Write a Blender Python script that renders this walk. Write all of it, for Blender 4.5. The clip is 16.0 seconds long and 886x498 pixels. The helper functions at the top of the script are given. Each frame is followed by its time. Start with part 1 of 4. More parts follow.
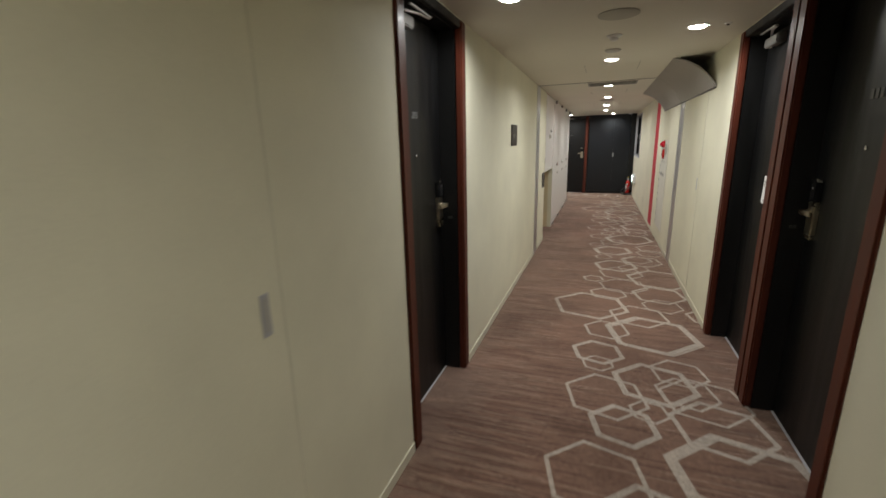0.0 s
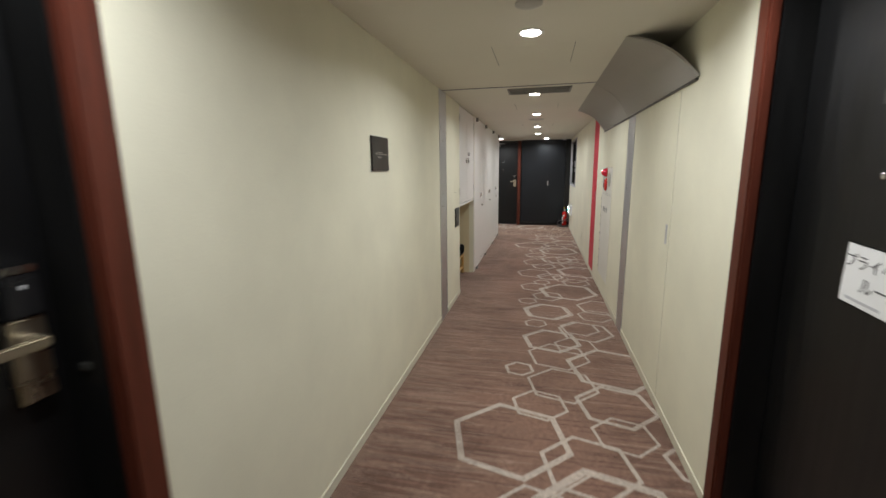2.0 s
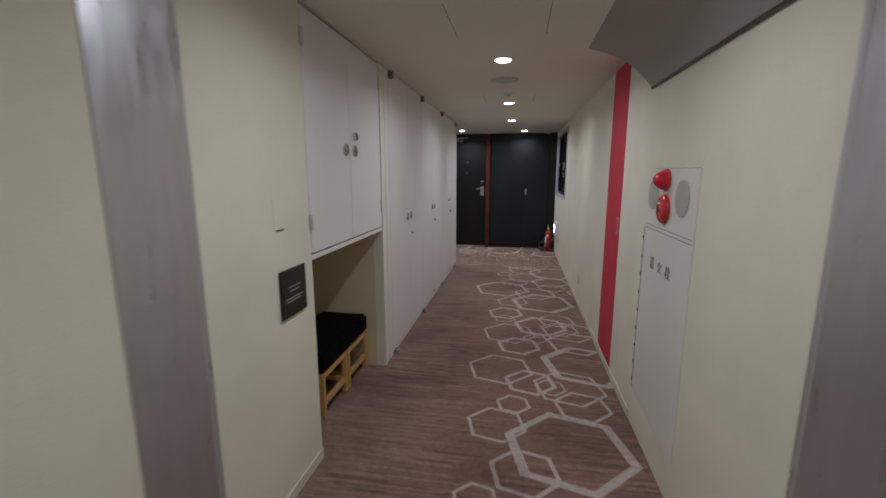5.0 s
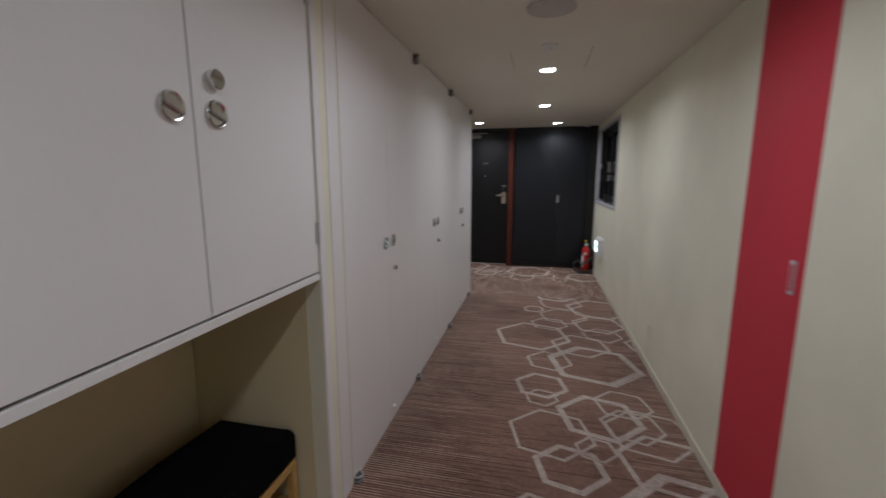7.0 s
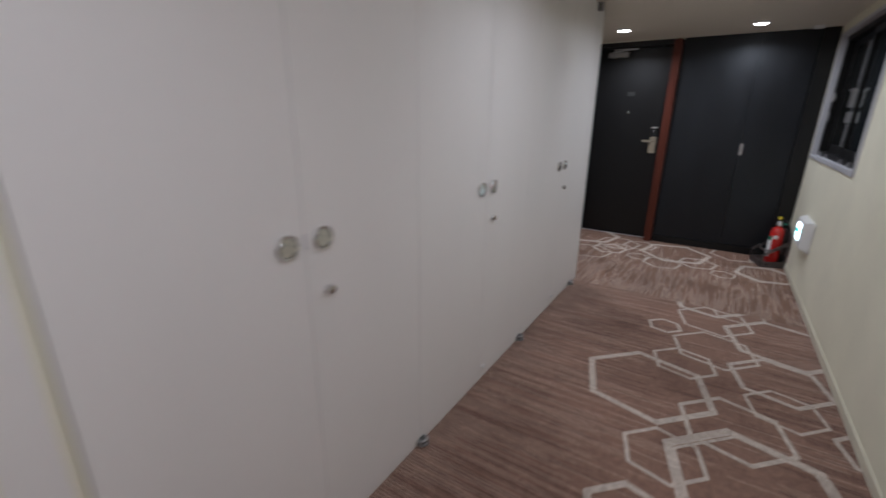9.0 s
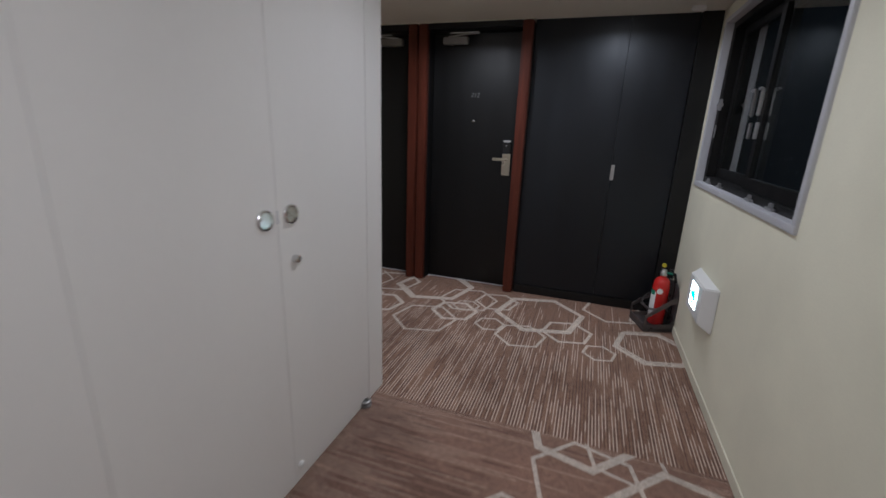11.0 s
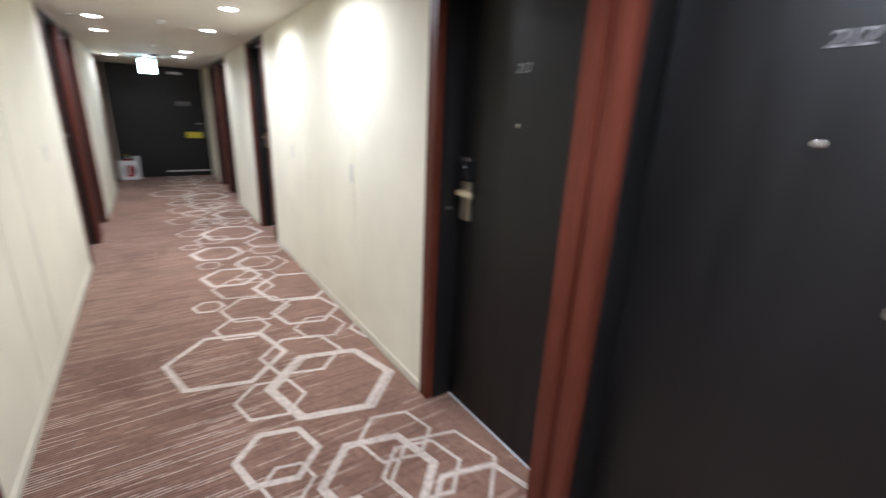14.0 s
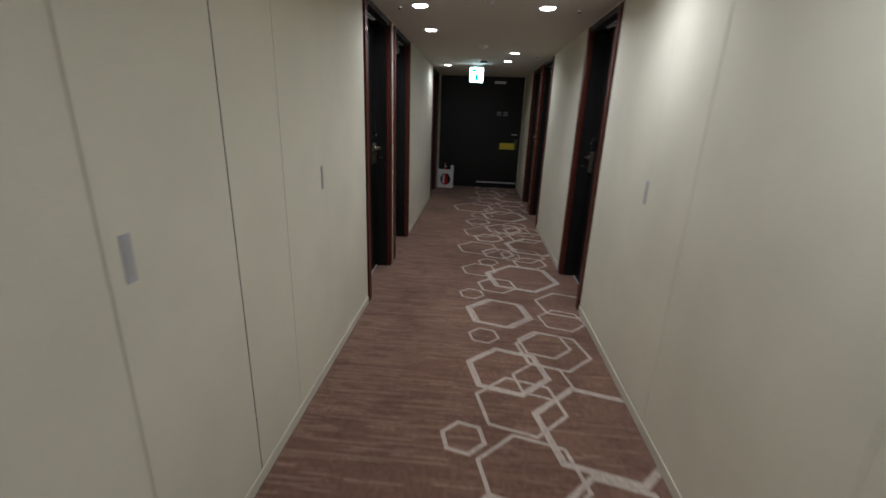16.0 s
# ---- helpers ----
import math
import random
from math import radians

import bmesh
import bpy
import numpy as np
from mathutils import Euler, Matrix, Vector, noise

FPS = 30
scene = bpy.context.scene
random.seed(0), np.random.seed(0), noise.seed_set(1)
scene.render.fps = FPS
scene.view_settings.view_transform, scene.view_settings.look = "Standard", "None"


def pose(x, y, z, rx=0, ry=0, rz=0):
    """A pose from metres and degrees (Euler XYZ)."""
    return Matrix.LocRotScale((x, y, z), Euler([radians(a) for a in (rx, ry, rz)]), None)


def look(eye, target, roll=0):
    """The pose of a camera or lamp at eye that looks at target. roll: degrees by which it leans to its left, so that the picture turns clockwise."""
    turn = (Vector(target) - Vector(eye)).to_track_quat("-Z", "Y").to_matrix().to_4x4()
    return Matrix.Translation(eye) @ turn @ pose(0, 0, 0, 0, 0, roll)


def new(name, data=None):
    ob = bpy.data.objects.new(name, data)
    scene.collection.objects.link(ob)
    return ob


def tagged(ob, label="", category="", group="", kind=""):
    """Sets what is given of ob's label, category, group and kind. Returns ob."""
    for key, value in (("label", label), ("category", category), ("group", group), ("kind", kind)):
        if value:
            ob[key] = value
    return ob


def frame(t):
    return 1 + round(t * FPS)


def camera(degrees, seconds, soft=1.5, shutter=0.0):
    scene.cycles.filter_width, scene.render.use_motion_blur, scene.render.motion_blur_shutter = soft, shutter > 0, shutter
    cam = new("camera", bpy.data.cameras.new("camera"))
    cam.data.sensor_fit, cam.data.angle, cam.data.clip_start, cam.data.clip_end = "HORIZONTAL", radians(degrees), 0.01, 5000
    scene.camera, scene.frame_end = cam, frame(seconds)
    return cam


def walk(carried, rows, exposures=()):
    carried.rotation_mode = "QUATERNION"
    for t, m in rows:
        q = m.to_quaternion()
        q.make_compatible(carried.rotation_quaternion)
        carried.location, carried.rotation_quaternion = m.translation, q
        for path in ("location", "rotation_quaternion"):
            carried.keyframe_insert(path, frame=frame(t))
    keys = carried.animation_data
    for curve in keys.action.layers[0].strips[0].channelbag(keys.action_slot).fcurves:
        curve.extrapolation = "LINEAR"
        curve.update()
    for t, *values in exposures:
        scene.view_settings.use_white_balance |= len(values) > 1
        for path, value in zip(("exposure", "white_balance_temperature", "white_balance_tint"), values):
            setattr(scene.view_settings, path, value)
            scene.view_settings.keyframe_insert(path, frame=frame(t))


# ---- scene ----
cam = camera(92.7, 16.0, shutter=0.5)
PATH = [
    (0, (0.789, -12.977, 1.481), (0.111, -11.158, 1.0), -1.5),
    (0.5, (0.785, -12.553, 1.479), (0.176, -10.696, 1.054), -1.3),
    (1, (0.844, -12.135, 1.457), (0.331, -10.246, 1.05), -1.1),
    (1.5, (0.898, -11.693, 1.464), (0.431, -9.786, 1.083), -1.0),
    (2, (0.893, -11.19, 1.456), (0.455, -9.274, 1.086), -0.7),
    (2.5, (0.906, -10.657, 1.441), (0.495, -8.733, 1.077), -0.6),
    (3, (0.88, -10.16, 1.447), (0.487, -8.233, 1.084), -0.6),
    (5.5, (0.955, -7.768, 1.426), (0.626, -5.826, 1.075), 0.1),
    (6, (0.952, -7.354, 1.411), (0.638, -5.41, 1.066), 0.2),
    (6.5, (0.907, -6.979, 1.428), (0.601, -5.033, 1.085), 0.3),
    (7, (0.784, -6.751, 1.407), (0.356, -4.827, 1.073), 0.0),
    (7.5, (0.768, -6.601, 1.345), (-0.175, -4.904, 0.863), -0.1),
    (8, (0.846, -6.31, 1.351), (-0.393, -4.868, 0.731), 0.2),
    (8.5, (0.846, -5.827, 1.383), (-0.376, -4.37, 0.763), 0.7),
    (9, (0.892, -5.307, 1.394), (-0.126, -3.697, 0.785), 0.6),
    (9.5, (0.934, -4.824, 1.412), (0.091, -3.114, 0.81), 0.8),
    (12, (0.925, -2.545, 1.326), (0.337, -0.706, 0.806), 2.5),
    (12.5, (0.876, -2.062, 1.365), (0.282, -0.222, 0.853), 2.6),
    (13, (0.786, -1.599, 1.393), (0.114, 0.21, 0.869), 2.5),
    (13.5, (0.553, -1.275, 1.452), (-0.55, 0.29, 0.874), 2.2),
    (14, (0.271, -1.046, 1.45), (-1.302, 0.032, 0.85), 2.4),
    (14.5, (-0.056, -0.905, 1.437), (-1.887, -0.395, 0.812), 1.9),
    (15, (-0.484, -0.842, 1.432), (-2.379, -0.639, 0.824), 2.2),
    (15.5, (-0.961, -0.832, 1.455), (-2.864, -0.825, 0.838), 1.8),
    (16, (-1.496, -0.872, 1.43), (-3.397, -1.002, 0.822), 2.2),
]
EXPOSURE = [
    (0.0, 0.06, 6350, 8), (0.5, 0.31, 6400, 8), (1.0, 0.4, 6250, 9), (1.5, 0.32, 6150, 9), (2.0, 0.15, 6100, 9), (2.5, -0.25, 6050, 10), (3.0, -0.52, 5950, 12), (5.5, -0.54, 5700, 16), (6.0, -0.53, 5700, 15), (7.0, -0.62, 5750, 15),
    (7.5, -0.5, 5720, 15), (8.0, -0.31, 5700, 15), (8.5, -0.22, 5650, 15), (9.5, -0.53, 5650, 14), (12.0, -0.35, 5650, 14), (12.5, 0.14, 5600, 13), (13.0, 0.72, 5650, 12), (13.5, 1.17, 5600, 13),
    (14.0, 1.15, 5520, 16), (14.5, 0.95, 5650, 16), (15.0, 0.45, 5800, 13), (15.5, -0.05, 5850, 13), (16.0, -0.5, 5750, 15),
]
walk(cam, [(t, look(eye, target, roll)) for t, eye, target, roll in PATH], EXPOSURE)

# ---- world, light, exposure ----
CEIL = 2.16
RX = 1.63
SY = -1.65
EX = -10.4
YBACK = -15.0
world = bpy.data.worlds.new("night")
scene.world = world
world.use_nodes = True
world.node_tree.nodes["Background"].inputs[0].default_value = (0.02, 0.03, 0.04, 1)
world.node_tree.nodes["Background"].inputs[1].default_value = 0.1

LAMP_W = 8.0
LAMP_COLOR = (1.0, 0.985, 0.955)


# ---- materials ----
def nodes_of(name):
    m = bpy.data.materials.new(name)
    m.use_nodes = True
    nt = m.node_tree
    return m, nt, nt.nodes["Principled BSDF"]


def link(nt, a, b):
    nt.links.new(a, b)


def noise_node(nt, scale, detail=4.0, stretch=(1, 1, 1), rough=0.55):
    tc = nt.nodes.new("ShaderNodeNewGeometry")
    mp = nt.nodes.new("ShaderNodeMapping")
    mp.inputs["Scale"].default_value = stretch
    nz = nt.nodes.new("ShaderNodeTexNoise")
    nz.inputs["Scale"].default_value = scale
    nz.inputs["Detail"].default_value = detail
    nz.inputs["Roughness"].default_value = rough
    link(nt, tc.outputs["Position"], mp.inputs["Vector"])
    link(nt, mp.outputs["Vector"], nz.inputs["Vector"])
    return nz


def ramp(nt, src, stops):
    r = nt.nodes.new("ShaderNodeValToRGB")
    els = r.color_ramp.elements
    while len(els) < len(stops):
        els.new(0.5)
    for e, (p, c) in zip(els, stops):
        e.position = p
        e.color = (*c, 1)
    link(nt, src, r.inputs["Fac"])
    return r


def scaled(c, k):
    return tuple(v * k for v in c)


def surface(name, color, rough=0.5, metal=0.0, vary=0.12, scale=3.0, stretch=(1, 1, 1), grain=60.0, bump=0.1, spec=0.5, coat=0.0):
    """Paint, wood, metal: colour varied at two scales, with a fine relief."""
    m, nt, b = nodes_of(name)
    big = noise_node(nt, scale, 5, stretch)
    fine = noise_node(nt, grain, 3, stretch)
    mix = nt.nodes.new("ShaderNodeMix")
    mix.data_type = "RGBA"
    mix.blend_type = "MULTIPLY"
    mix.inputs["Factor"].default_value = 1.0
    r1 = ramp(nt, big.outputs["Fac"], [(0.3, scaled(color, 1 - vary)), (0.7, scaled(color, 1 + vary * 0.6))])
    r2 = ramp(nt, fine.outputs["Fac"], [(0.3, (1 - vary * 0.5,) * 3), (0.7, (1.0, 1.0, 1.0))])
    link(nt, r1.outputs["Color"], mix.inputs["A"])
    link(nt, r2.outputs["Color"], mix.inputs["B"])
    link(nt, mix.outputs["Result"], b.inputs["Base Color"])
    rr = ramp(nt, big.outputs["Fac"], [(0.3, (max(rough - 0.08, 0.02),) * 3), (0.7, (min(rough + 0.08, 1),) * 3)])
    link(nt, rr.outputs["Color"], b.inputs["Roughness"])
    b.inputs["Metallic"].default_value = metal
    b.inputs["Specular IOR Level"].default_value = spec
    b.inputs["Coat Weight"].default_value = coat
    if bump:
        bp = nt.nodes.new("ShaderNodeBump")
        bp.inputs["Strength"].default_value = bump
        bp.inputs["Distance"].default_value = 0.002
        link(nt, fine.outputs["Fac"], bp.inputs["Height"])
        link(nt, bp.outputs["Normal"], b.inputs["Normal"])
    return m


def glow(name, color, strength):
    m, nt, b = nodes_of(name)
    b.inputs["Base Color"].default_value = (*color, 1)
    b.inputs["Emission Color"].default_value = (*color, 1)
    b.inputs["Emission Strength"].default_value = strength
    b.inputs["Roughness"].default_value = 0.3
    return m


def math_node(nt, op, a, v=None):
    n = nt.nodes.new("ShaderNodeMath")
    n.operation = op
    if isinstance(a, (int, float)):
        n.inputs[0].default_value = a
    else:
        link(nt, a, n.inputs[0])
    if v is not None:
        if isinstance(v, (int, float)):
            n.inputs[1].default_value = v
        else:
            link(nt, v, n.inputs[1])
    return n.outputs[0]


def row_noise(nt, across, row, stretch, seed):
    """One random dash length pattern for each row of the weave."""
    cmb = nt.nodes.new("ShaderNodeCombineXYZ")
    link(nt, math_node(nt, "MULTIPLY", across, stretch), cmb.inputs["X"])
    link(nt, math_node(nt, "MULTIPLY", row, seed), cmb.inputs["Y"])
    n = nt.nodes.new("ShaderNodeTexNoise")
    n.inputs["Scale"].default_value = 1.0
    n.inputs["Detail"].default_value = 1.0
    link(nt, cmb.outputs[0], n.inputs["Vector"])
    return n.outputs["Fac"]


def blend(nt, a, b, fac, mode="MIX"):
    mix = nt.nodes.new("ShaderNodeMix")
    mix.data_type = "RGBA"
    mix.blend_type = mode
    for src, slot in ((fac, "Factor"), (a, "A"), (b, "B")):
        if isinstance(src, tuple):
            mix.inputs[slot].default_value = (*src, 1)
        elif isinstance(src, (int, float)):
            mix.inputs[slot].default_value = src
        else:
            link(nt, src, mix.inputs[slot])
    return mix.outputs["Result"]


def carpet(name, along_y, line=False):
    """Loop carpet: red-brown ground, thin pale dashes and dark dashes in rows across the hall, ribbed pile."""
    m, nt, b = nodes_of(name)
    geo = nt.nodes.new("ShaderNodeNewGeometry")
    sep = nt.nodes.new("ShaderNodeSeparateXYZ")
    link(nt, geo.outputs["Position"], sep.inputs[0])
    run, across = (sep.outputs["Y"], sep.outputs["X"]) if along_y else (sep.outputs["X"], sep.outputs["Y"])
    rows = math_node(nt, "DIVIDE", run, 0.0160 if along_y else 0.0155)
    row = math_node(nt, "FLOOR", rows)
    part_of_row = math_node(nt, "FRACT", rows)
    u = across if along_y else math_node(nt, "ADD", across, 1.65)
    low = noise_node(nt, 0.55, 2, (0.6, 1.0, 1) if along_y else (1.0, 0.6, 1))
    shift = math_node(nt, "MULTIPLY", math_node(nt, "ADD", low.outputs["Fac"], -0.5), 0.45)
    # pale dashes crowd by the plain wall and thin out under the hexagons
    inward = math_node(nt, "MINIMUM", u, math_node(nt, "SUBTRACT", 2.05, u)) if along_y else u
    slope = math_node(nt, "MULTIPLY", inward, -0.26 if along_y else -0.10)
    pale = math_node(nt, "ADD", math_node(nt, "ADD", row_noise(nt, across, row, 1.5 if along_y else 2.6, 3.713), slope), shift)
    deep = math_node(nt, "SUBTRACT", math_node(nt, "ADD", row_noise(nt, across, row, 2.4, 7.131), slope if along_y else math_node(nt, "MULTIPLY", u, -0.13)), shift)
    p0, d0 = (0.375, 0.385) if along_y else (0.455, 0.395)
    pale_mask = ramp(nt, pale, [(p0, (0, 0, 0)), (p0 + 0.035, (1, 1, 1))])
    deep_mask = ramp(nt, deep, [(d0, (0, 0, 0)), (d0 + 0.05, (0.85, 0.85, 0.85))])
    thread = ramp(nt, part_of_row, [(0.02, (0, 0, 0)), (0.10, (1, 1, 1)), (0.36, (1, 1, 1)), (0.46, (0, 0, 0))])
    between = ramp(nt, part_of_row, [(0.44, (0, 0, 0)), (0.52, (1, 1, 1)), (0.94, (1, 1, 1)), (1.0, (0, 0, 0))])
    f_pale = math_node(nt, "MULTIPLY", pale_mask.outputs["Color"], thread.outputs["Color"])
    f_deep = math_node(nt, "MULTIPLY", deep_mask.outputs["Color"], between.outputs["Color"])
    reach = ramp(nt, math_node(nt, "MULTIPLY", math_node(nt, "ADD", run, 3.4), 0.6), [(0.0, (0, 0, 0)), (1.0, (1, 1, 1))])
    ground, light, dark = ((0.245, 0.146, 0.107), (0.40, 0.285, 0.222), (0.108, 0.058, 0.043)) if along_y else ((0.243, 0.141, 0.096), (0.55, 0.43, 0.35), (0.140, 0.077, 0.054))
    if line:
        ground, light, dark = ((0.52, 0.45, 0.385), (0.62, 0.545, 0.47), (0.47, 0.40, 0.335)) if along_y else ((0.59, 0.51, 0.43), (0.67, 0.59, 0.50), (0.53, 0.455, 0.38))
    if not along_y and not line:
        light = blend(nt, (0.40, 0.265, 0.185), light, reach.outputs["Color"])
    out = blend(nt, blend(nt, ground, dark, f_deep), light, f_pale)
    pile = noise_node(nt, 300.0, 2)
    wear = noise_node(nt, 1.3, 5, (1, 1, 1), 0.65)
    smudge = noise_node(nt, 40.0, 4)
    ribs = math_node(nt, "ABSOLUTE", math_node(nt, "SUBTRACT", math_node(nt, "FRACT", math_node(nt, "DIVIDE", across, 0.0052)), 0.5))
    for src, stops in ((wear.outputs["Fac"], [(0.30, (0.64, 0.60, 0.59)), (0.50, (1.0, 1.0, 1.0)), (0.72, (1.16, 1.12, 1.11))]),
                       (smudge.outputs["Fac"], [(0.32, (0.80, 0.79, 0.79)), (0.66, (1.12, 1.12, 1.12))]),
                       (pile.outputs["Fac"], [(0.3, (0.72, 0.72, 0.72)), (0.7, (1.16, 1.16, 1.16))]),
                       (ribs, [(0.0, (1.10, 1.10, 1.10)), (0.30, (1.04, 1.04, 1.04)), (0.5, (0.72, 0.70, 0.69))])):
        out = blend(nt, out, ramp(nt, src, stops).outputs["Color"], 1.0, "MULTIPLY")
    link(nt, out, b.inputs["Base Color"])
    b.inputs["Roughness"].default_value = 0.95
    b.inputs["Specular IOR Level"].default_value = 0.1
    b.inputs["Sheen Weight"].default_value = 0.12
    bp = nt.nodes.new("ShaderNodeBump")
    bp.inputs["Strength"].default_value = 0.6
    bp.inputs["Distance"].default_value = 0.004
    link(nt, math_node(nt, "SUBTRACT", pile.outputs["Fac"], ribs), bp.inputs["Height"])
    link(nt, bp.outputs["Normal"], b.inputs["Normal"])
    return m


M_WALL = surface("cream_wallpaper", (0.77, 0.745, 0.595), 0.75, vary=0.07, scale=2.2, grain=130, bump=0.3, spec=0.25)
M_SKIRT = surface("cream_skirting", (0.69, 0.66, 0.53), 0.6, vary=0.10, scale=4.0, grain=90, bump=0.1, spec=0.3)
M_CEIL = surface("ceiling_paint", (0.735, 0.71, 0.63), 0.85, vary=0.04, scale=1.0, grain=220, bump=0.2, spec=0.2)
M_CAB = surface("white_laminate", (0.755, 0.735, 0.715), 0.45, vary=0.03, scale=2.0, stretch=(1, 1, 0.3), grain=90, bump=0.06, spec=0.35)
# wallpaper cream, browned: the niche's warm shade is mixed into this colour
M_NICHE = surface("niche_cream_shade", (0.69, 0.60, 0.39), 0.7, vary=0.06, scale=2.0, grain=120, bump=0.2, spec=0.25)
M_BLACK = surface("black_oak_veneer", (0.0030, 0.0030, 0.0033), 0.43, vary=0.12, scale=3.0, stretch=(5, 5, 0.5), grain=70, bump=0.06, spec=0.42)
M_PANEL = surface("blue_black_laminate", (0.0052, 0.0057, 0.0076), 0.45, vary=0.15, scale=2.5, stretch=(3, 3, 0.6), grain=90, bump=0.09, spec=0.46)
M_PANEL.node_tree.nodes["Principled BSDF"].inputs["Specular Tint"].default_value = (0.90, 0.95, 1.0, 1)
M_JAMB = surface("black_jamb_paint", (0.0045, 0.0045, 0.0045), 0.5, vary=0.25, scale=3.0, stretch=(4, 4, 0.6), grain=50, bump=0.2, spec=0.4)
M_RED_WOOD = surface("mahogany_stain", (0.098, 0.0235, 0.0125), 0.46, vary=0.3, scale=5.0, stretch=(8, 8, 0.5), grain=40, bump=0.2, spec=0.24, coat=0.04)
M_STEEL = surface("brushed_stainless", (0.60, 0.60, 0.61), 0.42, metal=1.0, vary=0.08, scale=3, stretch=(20, 20, 1), grain=80, bump=0.05)
M_CHROME = surface("chrome", (0.70, 0.70, 0.70), 0.14, metal=1.0, vary=0.05, bump=0.0)
M_BRASS = surface("champagne_nickel", (0.56, 0.51, 0.41), 0.30, metal=1.0, vary=0.03, stretch=(1, 1, 4), bump=0.03)
M_PLASTIC_BLACK = surface("black_plastic", (0.012, 0.012, 0.013), 0.25, vary=0.15, bump=0.03)
M_WHITE = surface("white_plastic", (0.72, 0.72, 0.71), 0.4, vary=0.03, bump=0.02)
M_GREY = surface("grey_trim_paint", (0.50, 0.50, 0.52), 0.45, vary=0.05, bump=0.05)
M_COVER = surface("warm_grey_sheet", (0.35, 0.335, 0.305), 0.5, vary=0.05, scale=1.5, bump=0.05, spec=0.4)
M_RED_PAINT = surface("red_wall_paint", (0.56, 0.038, 0.06), 0.6, vary=0.06, scale=2.0, grain=150, bump=0.2, spec=0.3)
M_RED = surface("red_enamel", (0.56, 0.022, 0.018), 0.22, vary=0.08, bump=0.02, coat=0.4)
M_RED_LENS = surface("red_lens", (0.62, 0.01, 0.035), 0.08, vary=0.05, bump=0.0, coat=0.8)
M_GRILLE = surface("grey_mesh", (0.50, 0.49, 0.46), 0.6, vary=0.1, grain=300, bump=0.3)
M_PINE = surface("yellow_pine", (0.56, 0.34, 0.11), 0.45, vary=0.2, scale=6, stretch=(6, 0.7, 6), grain=50, bump=0.15)
M_FELT = surface("black_fabric", (0.0035, 0.0035, 0.004), 0.95, vary=0.3, grain=400, bump=0.5, spec=0.08)
M_DARK = surface("dark_bronze", (0.005, 0.0047, 0.0045), 0.45, vary=0.2, bump=0.05, spec=0.35)
M_PAPER = surface("paper", (0.78, 0.78, 0.77), 0.7, vary=0.03, bump=0.05)
M_INK = surface("grey_ink", (0.07, 0.07, 0.07), 0.7, vary=0.1, bump=0.0)
M_PLAQUE = surface("dark_plaque", (0.012, 0.011, 0.010), 0.35, vary=0.15, bump=0.03)
M_PLAQUE_TEXT = surface("plaque_lettering", (0.26, 0.25, 0.23), 0.5, vary=0.05, bump=0.0)
M_YELLOW = surface("yellow_plastic", (0.72, 0.60, 0.03), 0.4, vary=0.06, bump=0.0)
M_GREEN = surface("green_print", (0.02, 0.22, 0.14), 0.4, vary=0.06, bump=0.0)
M_SMOKE = surface("smoked_plastic", (0.20, 0.175, 0.17), 0.3, vary=0.15, bump=0.02)
M_SMOKE.node_tree.nodes["Principled BSDF"].inputs["Transmission Weight"].default_value = 0.7
M_DARKGREY = surface("dark_grey_metal", (0.09, 0.09, 0.085), 0.4, metal=0.6, vary=0.15, bump=0.04)
M_PIVOT = surface("worn_zinc", (0.34, 0.33, 0.32), 0.45, metal=0.7, vary=0.2, bump=0.05)
M_GUIDE = surface("satin_steel", (0.58, 0.585, 0.60), 0.34, metal=0.8, vary=0.06, scale=4, stretch=(6, 6, 1.2), grain=80, bump=0.05)
M_LETTER = surface("letter_metal", (0.30, 0.30, 0.30), 0.4, metal=0.2, vary=0.05, bump=0.0)
M_BELL = surface("beige_mesh", (0.45, 0.44, 0.385), 0.6, vary=0.08, grain=300, bump=0.3)
M_CABINET = surface("pale_grey_enamel", (0.75, 0.735, 0.66), 0.5, vary=0.04, scale=2.0, grain=150, bump=0.1, spec=0.35)
M_VENT = surface("grey_vent_metal", (0.24, 0.24, 0.23), 0.5, vary=0.1, bump=0.05)
M_LENS = glow("downlight_lens", (1.0, 0.95, 0.86), 40.0)
M_EXIT = glow("exit_light_white", (0.80, 1.0, 0.97), 10.0)
M_EXIT_GREEN = glow("exit_light_green", (0.0, 0.55, 0.45), 1.6)
M_NUMBER = surface("number_metal", (0.30, 0.30, 0.30), 0.5, metal=0.6, vary=0.08, bump=0.0)
M_SEAM = surface("shadow_gap", (0.66, 0.64, 0.52), 0.8, vary=0.1, bump=0.0)
M_CARPET_A = carpet("carpet_hall", True)
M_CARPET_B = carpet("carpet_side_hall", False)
M_HEX_A = carpet("carpet_line_hall", True, True)
M_HEX_B = carpet("carpet_line_side_hall", False, True)


def glass_material():
    m, nt, b = nodes_of("window_glass")
    b.inputs["Base Color"].default_value = (0.75, 0.85, 0.85, 1)
    b.inputs["Roughness"].default_value = 0.02
    b.inputs["Transmission Weight"].default_value = 1.0
    b.inputs["IOR"].default_value = 1.45
    return m


M_GLASS = glass_material()
M_NIGHT = surface("night_backdrop", (0.03, 0.05, 0.055), 0.9, vary=0.3, scale=1.5, bump=0.0)


